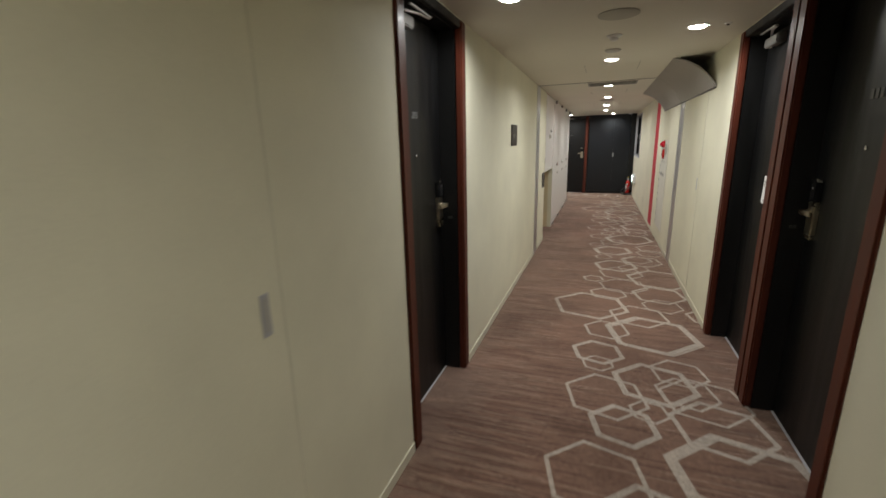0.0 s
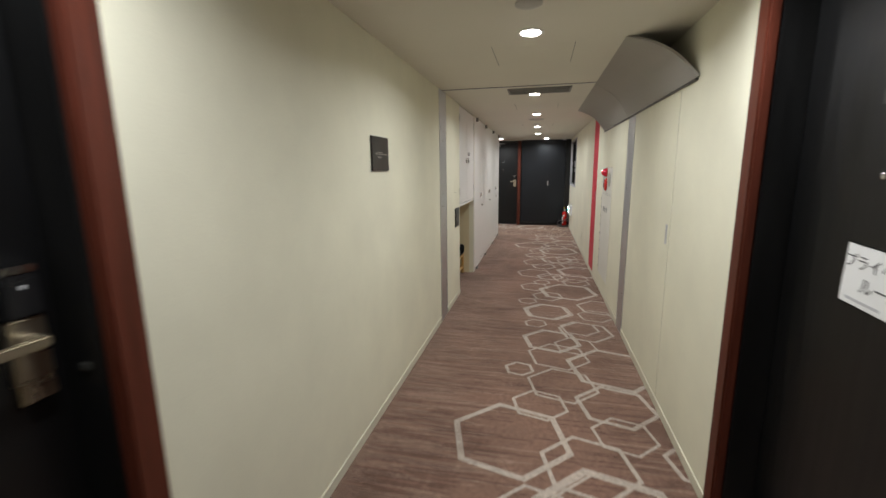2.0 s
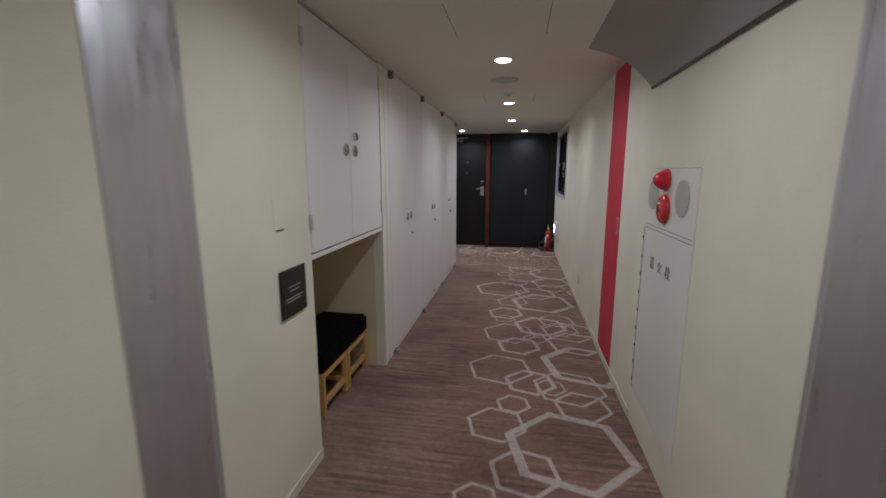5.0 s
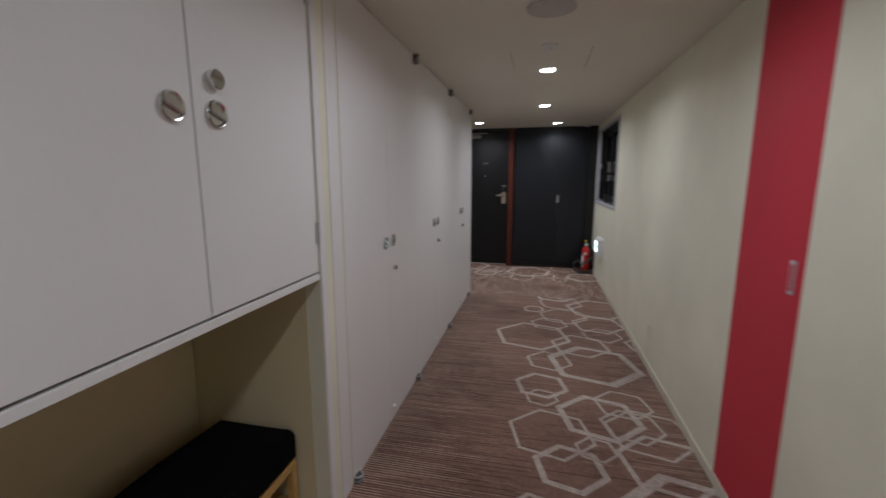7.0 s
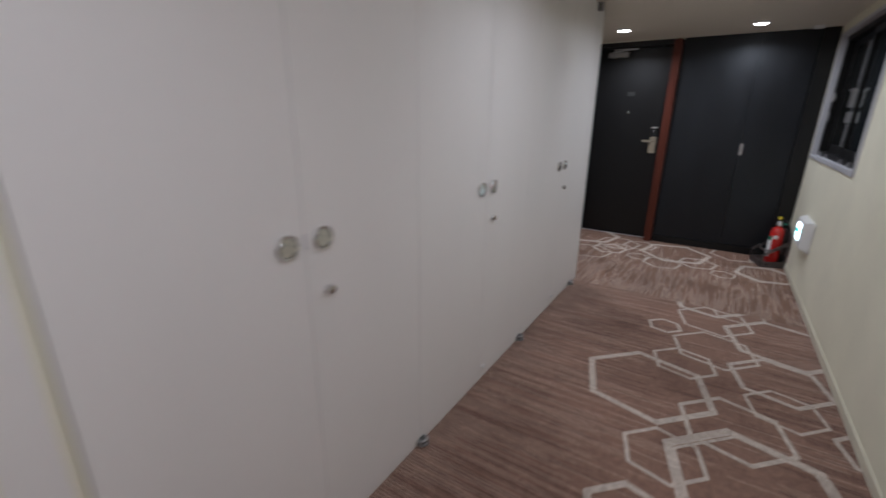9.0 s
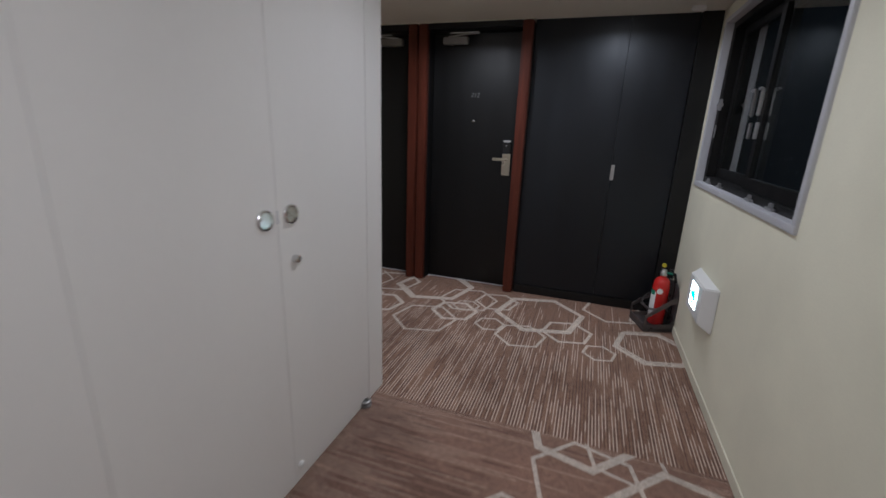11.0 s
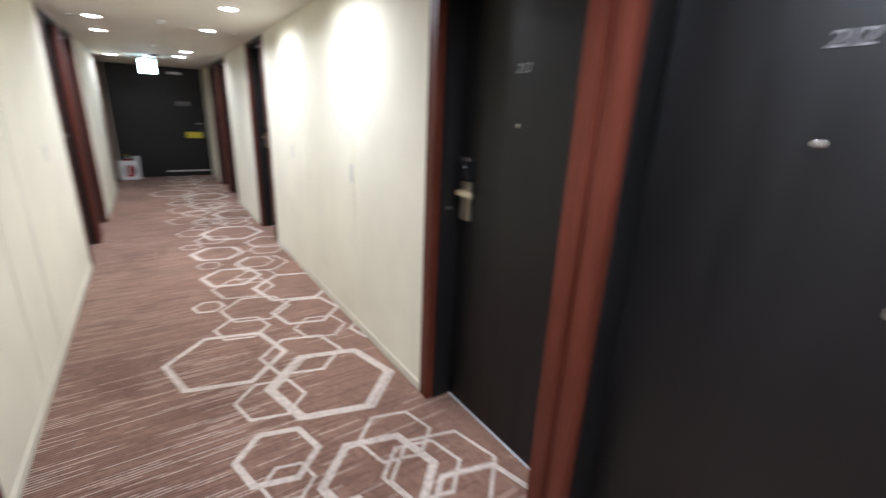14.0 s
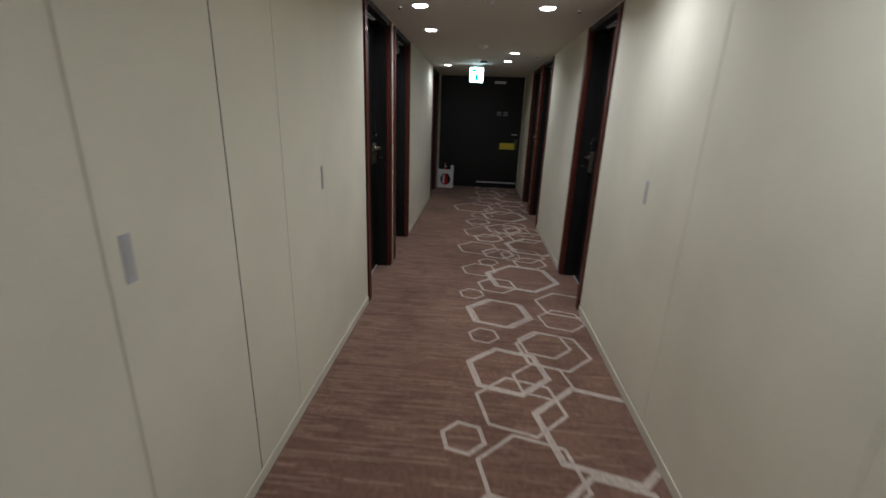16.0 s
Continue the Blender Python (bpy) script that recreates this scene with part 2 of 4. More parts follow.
# ---- mesh helpers ----
def bm_boxes(boxes, bevel=0.0):
    """Boxes (x0, y0, z0, x1, y1, z1) as one bmesh, with rounded edges."""
    bm = bmesh.new()
    for x0, y0, z0, x1, y1, z1 in boxes:
        r = bmesh.ops.create_cube(bm, size=1)
        m = Matrix.Translation(((x0 + x1) / 2, (y0 + y1) / 2, (z0 + z1) / 2)) @ Matrix.Diagonal((abs(x1 - x0), abs(y1 - y0), abs(z1 - z0), 1))
        bmesh.ops.transform(bm, matrix=m, verts=r["verts"])
    if bevel:
        bmesh.ops.bevel(bm, geom=bm.edges[:], offset=bevel, segments=2, affect="EDGES", clamp_overlap=True)
    return bm


def bm_lathe(profile, m=None, n=28):
    """A turned body: (radius, height) pairs about z."""
    bm = bmesh.new()
    rings = []
    for r, z in profile:
        rings.append([bm.verts.new((r * math.cos(2 * math.pi * i / n), r * math.sin(2 * math.pi * i / n), z)) for i in range(n)])
    for a, b in zip(rings, rings[1:]):
        for i in range(n):
            bm.faces.new((a[i], a[(i + 1) % n], b[(i + 1) % n], b[i]))
    bm.faces.new(rings[0][::-1])
    bm.faces.new(rings[-1])
    if m is not None:
        bmesh.ops.transform(bm, matrix=m, verts=bm.verts[:])
    return bm


def bm_tube(points, radius, n=10):
    """A round bar along points."""
    bm = bmesh.new()
    pts = [Vector(p) for p in points]
    rings = []
    for i, p in enumerate(pts):
        d = (pts[min(i + 1, len(pts) - 1)] - pts[max(i - 1, 0)]).normalized()
        side = d.cross(Vector((0.31, 0.17, 0.93))).normalized()
        up = d.cross(side).normalized()
        rings.append([bm.verts.new(p + radius * (math.cos(2 * math.pi * k / n) * side + math.sin(2 * math.pi * k / n) * up)) for k in range(n)])
    for a, b in zip(rings, rings[1:]):
        for k in range(n):
            bm.faces.new((a[k], a[(k + 1) % n], b[(k + 1) % n], b[k]))
    bm.faces.new(rings[0][::-1])
    bm.faces.new(rings[-1])
    return bm


def mesh_ob(name, bm, material, smooth=False):
    bmesh.ops.recalc_face_normals(bm, faces=bm.faces[:])
    me = bpy.data.meshes.new(name)
    bm.to_mesh(me)
    bm.free()
    me.materials.append(material)
    if smooth:
        for p in me.polygons:
            p.use_smooth = True
        me.set_sharp_from_angle(angle=radians(35))
    return new(name, me)


def part(name, bm, material, parent, label="", smooth=False):
    ob = mesh_ob(name, bm, material, smooth)
    ob.parent = parent
    return tagged(ob, label)


def thing(name, m, label, category, group="", kind=""):
    ob = new(name)
    ob.matrix_world = m
    ob.empty_display_size = 0.05
    return tagged(ob, label, category, group, kind)


def structure(name, bm, material, label, category="wall"):
    return tagged(mesh_ob(name, bm, material), label, category, "", "structure")


def text_part(name, words, size, material, parent, m, label="", depth=0.0008, shear=0.0, align="CENTER"):
    cu = bpy.data.curves.new(name, "FONT")
    cu.body = words
    cu.size = size
    cu.align_x = align
    cu.align_y = "CENTER"
    cu.extrude = depth
    cu.shear = shear
    tmp = bpy.data.objects.new(name, cu)
    scene.collection.objects.link(tmp)
    bpy.context.view_layer.update()
    me = bpy.data.meshes.new_from_object(tmp.evaluated_get(bpy.context.evaluated_depsgraph_get()))
    bpy.data.objects.remove(tmp)
    bpy.data.curves.remove(cu)
    me.materials.clear()
    me.materials.append(material)
    me.transform(m)
    ob = new(name, me)
    ob.parent = parent
    return tagged(ob, label)


# ---- places of the openings ----
CASING = 0.085
RECESS = 0.13
DOOR_H = 2.152
LEFT_DOORS = [(-11.345, -10.425)]
RIGHT_DOORS = [(-10.345, -9.38), (-11.29, -10.345)]
NORTH_DOORS = [(-0.512, 0.41), (-1.42, -0.512), (-5.46, -4.57), (-8.03, -7.11), (-9.06, -8.12)]
SOUTH_DOORS = [(-1.51, -0.70), (-5.42, -4.48), (-6.45, -5.50), (-9.90, -8.92)]
NICHE = (-6.40, -5.345, 1.02)
WINDOW = (-1.72, -0.095, 1.045, 2.08)
T = 0.2


def wall_run(start, end, gaps):
    """Stretches of (a, b, z0, z1) between openings (a, b, z0, z1) of a wall."""
    out = []
    at = start
    for a, b, z0, z1 in sorted(gaps):
        if a > at + 1e-4:
            out.append((at, a, 0.0, CEIL))
        if z0 > 0:
            out.append((a, b, 0.0, z0))
        if z1 < CEIL:
            out.append((a, b, z1, CEIL))
        at = b
    if at < end - 1e-4:
        out.append((at, end, 0.0, CEIL))
    return out


def door_gaps(doors):
    return [(a, b, 0.0, DOOR_H) for a, b in doors]


# ---- floor, ceiling, walls ----
SPLIT = -1.72
floor_main = structure("floor", bm_boxes([(-0.9, YBACK, -0.12, RX + 0.3, SPLIT, 0.0)]), M_CARPET_A, "brown striped loop carpet with pale hexagon outlines in the hall", "carpet")
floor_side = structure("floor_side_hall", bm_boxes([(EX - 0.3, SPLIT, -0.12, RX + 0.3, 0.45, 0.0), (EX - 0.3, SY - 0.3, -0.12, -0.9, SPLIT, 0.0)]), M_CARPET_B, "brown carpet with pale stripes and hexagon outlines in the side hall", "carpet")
ceiling = structure("ceiling", bm_boxes([(-0.75, YBACK, CEIL, RX + T, SPLIT, CEIL + 0.15), (EX - T, SPLIT, CEIL, RX + T, 0.4, CEIL + 0.15), (EX - T, SY - 0.4, CEIL, -0.75, SPLIT, CEIL + 0.15)]), M_CEIL, "off-white painted flat ceiling over the halls", "ceiling")

left_gaps = door_gaps(LEFT_DOORS) + [(NICHE[0], NICHE[1], 0.0, CEIL)]
structure("wall_west", bm_boxes([(-T, a, z0, 0.0, b, z1) for a, b, z0, z1 in wall_run(YBACK, -5.14, left_gaps)]), M_WALL, "cream papered hall wall with access panels and a door")
structure("wall_cabinet_back", bm_boxes([(-0.66, -6.6, 0, -0.60, SY, CEIL), (-0.66, -5.14, 0, -0.03, -5.13, CEIL)]), M_NICHE, "cream wall behind the built-in cupboards, browned for the niche shade")
right_gaps = door_gaps(RIGHT_DOORS) + [(WINDOW[0], WINDOW[1], WINDOW[2], WINDOW[3])]
structure("wall_east", bm_boxes([(RX, a, z0, RX + T, b, z1) for a, b, z0, z1 in wall_run(YBACK, 0.25, right_gaps)]), M_WALL, "cream papered hall wall with doors, fire cabinet and window")
north_gaps = door_gaps(NORTH_DOORS) + [(0.41, RX, 0.0, CEIL)]
structure("wall_north", bm_boxes([(a, 0.0, z0, b, T, z1) for a, b, z0, z1 in wall_run(EX, RX, north_gaps)]), M_WALL, "cream papered wall of the side hall between black doors")
structure("wall_south", bm_boxes([(a, SY - T, z0, b, SY, z1) for a, b, z0, z1 in wall_run(EX, -0.68, door_gaps(SOUTH_DOORS))]), M_WALL, "cream papered side hall wall with flush access panels")
structure("wall_end", bm_boxes([(EX - T, SY - T, 0, EX, T, CEIL)]), M_BLACK, "black panelled wall closing the side hall")
structure("wall_back", bm_boxes([(-0.2, YBACK - T, 0, RX + T, YBACK, CEIL)]), M_WALL, "plain cream wall closing the hall")
structure("wall_behind_panel", bm_boxes([(0.30, 0.18, 0, RX + T, 0.30, CEIL)]), M_JAMB, "dark wall behind the black closet panel")


def baseboard(name, boxes):
    structure(name, bm_boxes(boxes, 0.002), M_SKIRT, "low cream skirting strip along the wall", "baseboard")


H_B = 0.055
for a, b in [(YBACK, -11.345), (-10.425, -7.38), (-7.1, -6.40)]:
    baseboard("baseboard", [(0.0, a, 0, 0.007, b, H_B)])
for a, b in [(YBACK, -11.29), (-9.38, -7.41), (-7.15, -6.45), (-5.75, -0.0)]:
    baseboard("baseboard", [(RX - 0.007, a, 0, RX, b, H_B)])
for a, b in [(-4.57, -1.42), (-7.11, -5.46), (EX, -9.06)]:
    baseboard("baseboard", [(a, -0.007, 0, b, 0, H_B)])
for a, b in [(-4.48, -1.51), (-8.92, -6.45), (-0.70, -0.66)]:
    baseboard("baseboard", [(a, SY, 0, b, SY + 0.007, H_B)])

# ---- carpet hexagons ----
R_SMALL, R_MEDIUM, R_LARGE, R_HUGE = 0.103, 0.171, 0.236, 0.326
HEX_SMALL = [(0.785, 0.746, 0.028), (0.892, 1.722, 0.022), (0.799, 2.42, 0.022), (0.848, -1.19, 0.02), (1.124, -1.671, 0.02), (0.956, 3.253, 0.025), (1.2, 3.5, 0.02)]
HEX_MEDIUM = [(0.909, -0.606, 0.025), (0.846, -1.021, 0.04), (1.342, -1.176, 0.022), (1.35, -1.415, 0.022), (0.983, -1.838, 0.042), (1.288, 1.657, 0.026), (1.221, 1.242, 0.022),
              (1.388, 0.046, 0.022), (0.932, 0.278, 0.026), (1.723, -0.13, 0.03), (1.019, 2.635, 0.03), (1.471, 2.029, 0.022), (0.861, 3.015, 0.025), (1.38, 3.29, 0.028), (1.066, 3.557, 0.04)]
HEX_LARGE = [(1.171, -0.248, 0.03), (0.896, -1.574, 0.025), (1.181, -1.352, 0.05), (1.459, -1.722, 0.035), (1.432, -1.467, 0.022), (0.851, -2.265, 0.028), (1.081, 0.559, 0.025),
             (1.074, 1.017, 0.025), (1.027, 1.325, 0.05), (1.332, 1.584, 0.03), (1.39, 0.349, 0.036), (0.999, 2.09, 0.045), (1.03, 2.08, 0.02), (1.55, 2.307, 0.03), (1.325, 3.519, 0.026)]
HEX_HUGE = [(0.773, -0.087, 0.045), (1.233, -0.602, 0.058), (1.258, -0.625, 0.018), (1.49, -2.11, 0.058), (1.52, -2.12, 0.018), (1.458, 0.871, 0.046), (1.257, 2.855, 0.055), (1.235, 2.845, 0.018)]
PERIOD = 5.988
ROLE = [(R_SMALL, HEX_SMALL), (R_MEDIUM, HEX_MEDIUM), (R_LARGE, HEX_LARGE), (R_HUGE, HEX_HUGE)]


def hex_ring(bm, cu, cs, r, w, z, place):
    inner, outer = [], []
    for k in range(6):
        a = radians(45 + 60 * k)
        for ring, rr in ((inner, r - w / 2), (outer, r + w / 2)):
            ring.append(bm.verts.new((*place(cu + rr * math.cos(a), cs + rr * math.sin(a)), z)))
    for k in range(6):
        n = (k + 1) % 6
        bm.faces.new((inner[k], inner[n], outer[n], outer[k]))


def hex_carpet(place, s0, s1, material, parent, stretch, cut_y=None):
    level = 0
    for r, rows in ROLE:
        for u, s, w in rows:
            for k in range(-2, 4):
                c = s + k * PERIOD
                du, ds = stretch(c)
                if s0 - 0.4 < c < s1 + 0.4:
                    level += 1
                    bm = bmesh.new()
                    hex_ring(bm, u + du, c + ds, r, max(w * 0.88, 0.018), 0.0012 + 0.00001 * (level % 120), place)
                    if cut_y is not None:
                        bmesh.ops.bisect_plane(bm, geom=bm.verts[:] + bm.edges[:] + bm.faces[:], plane_co=(0, cut_y, 0), plane_no=(0, 1, 0), clear_outer=True)
                    if not bm.faces:
                        bm.free()
                        continue
                    ob = mesh_ob("carpet_hexagon", bm, material)
                    if ob.data.polygons[0].normal.z < 0:
                        ob.data.flip_normals()
                    ob.parent = parent


def stretch_hall(c):
    """The laid carpet is pulled a few centimetres along the hall past the fire door line."""
    f = max(0.0, min(1.0, (c - 3.6) / 0.8)) * max(0.25, min(1.0, (6.7 - c) / 0.8))
    return 0.008 * f, 0.046 * f


def stretch_side(c):
    """The side hall strip is pulled toward the corner and to the north wall."""
    near = max(0.0, min(1.0, (0.5 - c) / 0.5)) * max(0.0, min(1.0, (c + 2.6) / 0.4))
    corner = 1.0 if c < -3.05 and c > -4.0 else 0.0
    return 0.024 * near + 0.02 * corner, 0.004 * near + 0.08 * corner


hex_carpet(lambda u, s: (u, s - 8.976), -4.2, 7.3, M_HEX_A, floor_main, stretch_hall, SPLIT)
hex_carpet(lambda u, s: (-s - 2.363, u - 1.64), -4.2, 8.2, M_HEX_B, floor_side, stretch_side)


# ---- room doors ----
def room_door(name, width, m, number, lock_right, label, closer=True, sign=False):
    """A black room door in a mahogany casing. Local: x along the wall, y into the recess, z up."""
    d = thing(name, m, label, "door", "room doors", "structure")
    c = CASING
    part("casing_left", bm_boxes([(0.005, -0.012, 0, c, 0.03, DOOR_H)], 0.008), M_RED_WOOD, d, "reddish mahogany casing")
    part("casing_right", bm_boxes([(width - c, -0.012, 0, width - 0.005, 0.03, DOOR_H)], 0.008), M_RED_WOOD, d, "reddish mahogany casing")
    part("casing_head", bm_boxes([(c, -0.006, DOOR_H - 0.045, width - c, 0.03, DOOR_H)], 0.004), M_JAMB, d, "black head casing")
    part("jamb_left", bm_boxes([(0.0, 0.03, 0, c + 0.004, T, DOOR_H - 0.01)], 0.002), M_JAMB, d)
    part("jamb_right", bm_boxes([(width - c - 0.004, 0.03, 0, width, T, DOOR_H - 0.01)], 0.002), M_JAMB, d)
    part("jamb_head", bm_boxes([(c, 0.03, DOOR_H - 0.05, width - c, T, DOOR_H - 0.01)], 0.002), M_JAMB, d)
    part("threshold", bm_boxes([(c + 0.004, RECESS - 0.008, 0.0, width - c - 0.004, RECESS + 0.004, 0.005)], 0.002), M_GREY, d, "pale metal threshold strip")
    leaf = part("door_leaf", bm_boxes([(c + 0.007, RECESS, 0.008, width - c - 0.007, RECESS + 0.045, DOOR_H - 0.053)], 0.003), M_BLACK, d, "black wood-grain leaf")
    mid = width / 2
    f = RECESS
    lx = width - c - 0.075 if lock_right else c + 0.075
    s = -1 if lock_right else 1
    part("lock_reader", bm_boxes([(lx - 0.033, f - 0.028, 1.172, lx + 0.033, f, 1.268)], 0.006), M_PLASTIC_BLACK, leaf, "black card reader", True)
    part("lock_cap", bm_boxes([(lx - 0.032, f - 0.030, 1.264, lx + 0.032, f - 0.006, 1.280)], 0.003), M_CHROME, leaf)
    part("reader_lamp", bm_boxes([(lx - 0.004, f - 0.0295, 1.232, lx + 0.003, f - 0.0275, 1.240)], 0.0005), M_WHITE, leaf)
    part("lock_plate", bm_boxes([(lx - 0.034, f - 0.022, 0.992, lx + 0.034, f, 1.171)], 0.004), M_BRASS, leaf, "champagne metal lock plate", True)
    lev = part("door_lever", bm_boxes([(min(lx - s * 0.01, lx + s * 0.108), f - 0.066, 1.113, max(lx - s * 0.01, lx + s * 0.108), f - 0.053, 1.137)], 0.004), M_BRASS, leaf, "champagne metal lever", True)
    part("lever_neck", bm_lathe([(0.012, 0.0), (0.012, 0.034), (0.010, 0.036)], pose(lx, f - 0.021, 1.125, 90), 18), M_BRASS, lev, "", True)
    part("peephole", bm_lathe([(0.009, 0), (0.009, 0.006), (0.005, 0.008)], pose(mid, f, 1.425, 90), 14), M_CHROME, leaf, "", True)
    if number:
        text_part("door_number", number, 0.048, M_NUMBER, leaf, pose(mid, f - 0.002, 1.628, 90), "small metal room number", 0.002, 0.25)
    else:
        part("door_number", bm_boxes([(mid - 0.045 + 0.033 * k, f - 0.003, 1.610, mid - 0.024 + 0.033 * k, f, 1.646) for k in range(3)]), M_DARKGREY, leaf, "small metal room number")
    if closer:
        cx = c + 0.2 if lock_right else width - c - 0.2
        part("closer_body", bm_boxes([(cx - 0.105, f - 0.05, 2.012, cx + 0.105, f, 2.066)], 0.006), M_PIVOT, leaf, "silver door closer", True)
        part("closer_screw", bm_lathe([(0.013, 0.0), (0.013, 0.012), (0.008, 0.014)], pose(cx + 0.03 * s, f - 0.028, 2.000), 14), M_CHROME, leaf, "", True)
        part("closer_arm", bm_tube([(cx + 0.06 * s, f - 0.03, 2.070), (cx - 0.10 * s, f - 0.075, 2.078), (cx - 0.21 * s, f - 0.085, 2.082)], 0.007, 8), M_STEEL, leaf, "", True)
        part("closer_link", bm_boxes([(min(cx - 0.21 * s, cx + 0.03 * s), f - 0.098, 2.080, max(cx - 0.21 * s, cx + 0.03 * s), f - 0.084, 2.090)], 0.002), M_STEEL, leaf, "", True)
    part("strike", bm_boxes([(c + 0.001 if not lock_right else width - c - 0.008, 0.06, 1.03, c + 0.008 if not lock_right else width - c - 0.001, 0.09, 1.045)]), M_DARKGREY, d)
    return d, leaf


def door_on_left(y0, y1, z=0.0):
    return pose(0.0, y0, z, 0, 0, 90)


for (a, b), num in zip(LEFT_DOORS, ["215"]):
    room_door("door_1", b - a, pose(0, a, 0, 0, 0, 90), num, True, "black room door in a reddish casing in the west wall")
room_door("door_2", RIGHT_DOORS[0][1] - RIGHT_DOORS[0][0], pose(RX, RIGHT_DOORS[0][1], 0, 0, 0, -90), "", True, "black room door with a paper notice hanging on it")
room_door("door_3", RIGHT_DOORS[1][1] - RIGHT_DOORS[1][0], pose(RX, RIGHT_DOORS[1][1], 0, 0, 0, -90), "", False, "black room door beside the one with the notice")
n_info = [("212", True, "black room door numbered 212 in a reddish casing"), ("213", False, "black room door numbered 213 in a reddish casing"),
          ("", False, "black room door along the side hall"), ("", True, "black room door along the side hall"), ("", False, "black room door along the side hall")]
for k, ((a, b), (num, right, lab)) in enumerate(zip(NORTH_DOORS, n_info)):
    room_door("door_%d" % (k + 4), b - a, pose(a, 0, 0), num, right, lab)
for k, (a, b) in enumerate(SOUTH_DOORS):
    room_door("door_%d" % (k + 9), b - a, pose(b, SY, 0, 0, 0, 180), "", k % 2 == 1, "black room door along the side hall")

# ---- black closet panel beside door 212 ----
closet = thing("closet_door_panel", pose(0.41, 0, 0), "black wood-grain double closet panel beside door 212", "closet", "", "structure")
cw = RX - 0.41
split = 0.665
part("closet_leaf", bm_boxes([(0.004, 0.05, 0.075, split - 0.0007, 0.085, CEIL)], 0.002), M_PANEL, closet)
right_leaf = part("closet_leaf", bm_boxes([(split + 0.0007, 0.05, 0.075, cw - 0.13, 0.085, CEIL)], 0.002), M_PANEL, closet)
part("plinth", bm_boxes([(0.004, 0.035, 0, cw - 0.002, 0.09, 0.072)], 0.003), M_JAMB, closet)
part("side_post", bm_boxes([(cw - 0.127, 0.02, 0.072, cw - 0.002, 0.085, CEIL)], 0.003), M_JAMB, closet)
part("pull_plate", bm_boxes([(split + 0.012 - 0.014, 0.044, 1.02, split + 0.012 + 0.012, 0.051, 1.135)], 0.003), M_STEEL, right_leaf, "small steel recessed pull")

# ---- hall: steel shutter guides and ceiling slot ----
for nm, box in (("shutter_guide", (-0.01, -7.38, 0, 0.004, -7.1, CEIL)), ("shutter_guide", (RX - 0.004, -7.41, 0, RX + 0.01, -7.15, CEIL))):
    g = thing(nm, pose(0, 0, 0), "brushed steel shutter guide strip set in the wall", "shutter guide", "shutter guides", "structure")
    x0, y0, z0, x1, y1, z1 = box
    part("guide_plate", bm_boxes([box], 0.001), M_GUIDE, g)
    xs = x1 if x0 < 0.5 else x0
    part("guide_slot", bm_boxes([(xs - 0.001, y1 - 0.022, 0.001, xs + 0.001, y1 - 0.016, CEIL - 0.001)]), M_GRILLE, g)
slot = thing("ceiling_shutter_slot", pose(0, 0, CEIL), "narrow metal shutter slot across the ceiling", "shutter slot", "", "structure")
part("slot_strip", bm_boxes([(0.004, -7.262, -0.003, 1.33, -7.236, 0.0)], 0.001), M_GREY, slot)
part("slot_gap", bm_boxes([(0.004, -7.271, -0.0035, 1.33, -7.2625, 0.0)]), M_DARKGREY, slot)
vent = thing("ceiling_vent", pose(0, 0, CEIL), "grey slotted ceiling air vent", "vent", "", "structure")
part("frame", bm_boxes([(0.58, -7.16, -0.008, 1.145, -7.142, 0), (0.58, -6.888, -0.008, 1.145, -6.87, 0), (0.58, -7.142, -0.008, 0.598, -6.888, 0), (1.127, -7.142, -0.008, 1.145, -6.888, 0)], 0.001), M_VENT, vent)
part("backing", bm_boxes([(0.598, -7.142, -0.002, 1.127, -6.888, -0.001)]), M_PLASTIC_BLACK, vent)
for k in range(8):
    y = -7.126 + k * 0.0317
    part("slat", bm_boxes([(0.598, y - 0.008, -0.008, 1.127, y + 0.006, -0.003)], 0.001), M_VENT, vent)


# ---- curved cover between ceiling and east wall ----
def curved_cover():
    c = thing("ceiling_cove_cover", pose(0, 0, 0), "curved warm-grey sheet cover between wall and ceiling", "cover", "", "structure")
    for a0, a1, b0, b1 in ((-8.54, -7.165, -8.82, -7.145), (-7.157, -5.42, -7.137, -5.72)):
        bm = bmesh.new()
        n = 14
        rows = []
        for off in (0.0, 0.012):
            grid = []
            for i in range(n + 1):
                f = i / n
                bulge = 0.043 * math.sin(math.pi * f)
                x = 1.33 + (RX - 0.012 - 1.33) * f + bulge * 0.68 + off * 0.7
                z = (CEIL - 0.001) + (1.882 - CEIL) * f + bulge * 0.73 + off * 0.7
                z = min(z, CEIL - 0.001)
                x = min(x, RX - 0.001)
                ya, yb = a0 + (b0 - a0) * f, a1 + (b1 - a1) * f
                grid.append([bm.verts.new((x, ya + (yb - ya) * j / 4, z)) for j in range(5)])
            rows.append(grid)
        for grid in rows:
            for i in range(n):
                for j in range(4):
                    bm.faces.new((grid[i][j], grid[i + 1][j], grid[i + 1][j + 1], grid[i][j + 1]))
        lo, hi = rows
        for j in (0, 4):
            for i in range(n):
                bm.faces.new((lo[i][j], lo[i + 1][j], hi[i + 1][j], hi[i][j]))
        for i in (0, n):
            for j in range(4):
                bm.faces.new((lo[i][j], lo[i][j + 1], hi[i][j + 1], hi[i][j]))
        part("cover_sheet", bm, M_COVER, c, "", True)
    # dark strip drawn in for the shaded gap between cover and wall
    part("edge_gap_shade", bm_boxes([(RX - 0.014, -8.8, 1.868, RX - 0.001, -5.72, 1.879)], 0.001), M_DARKGREY, c)


curved_cover()


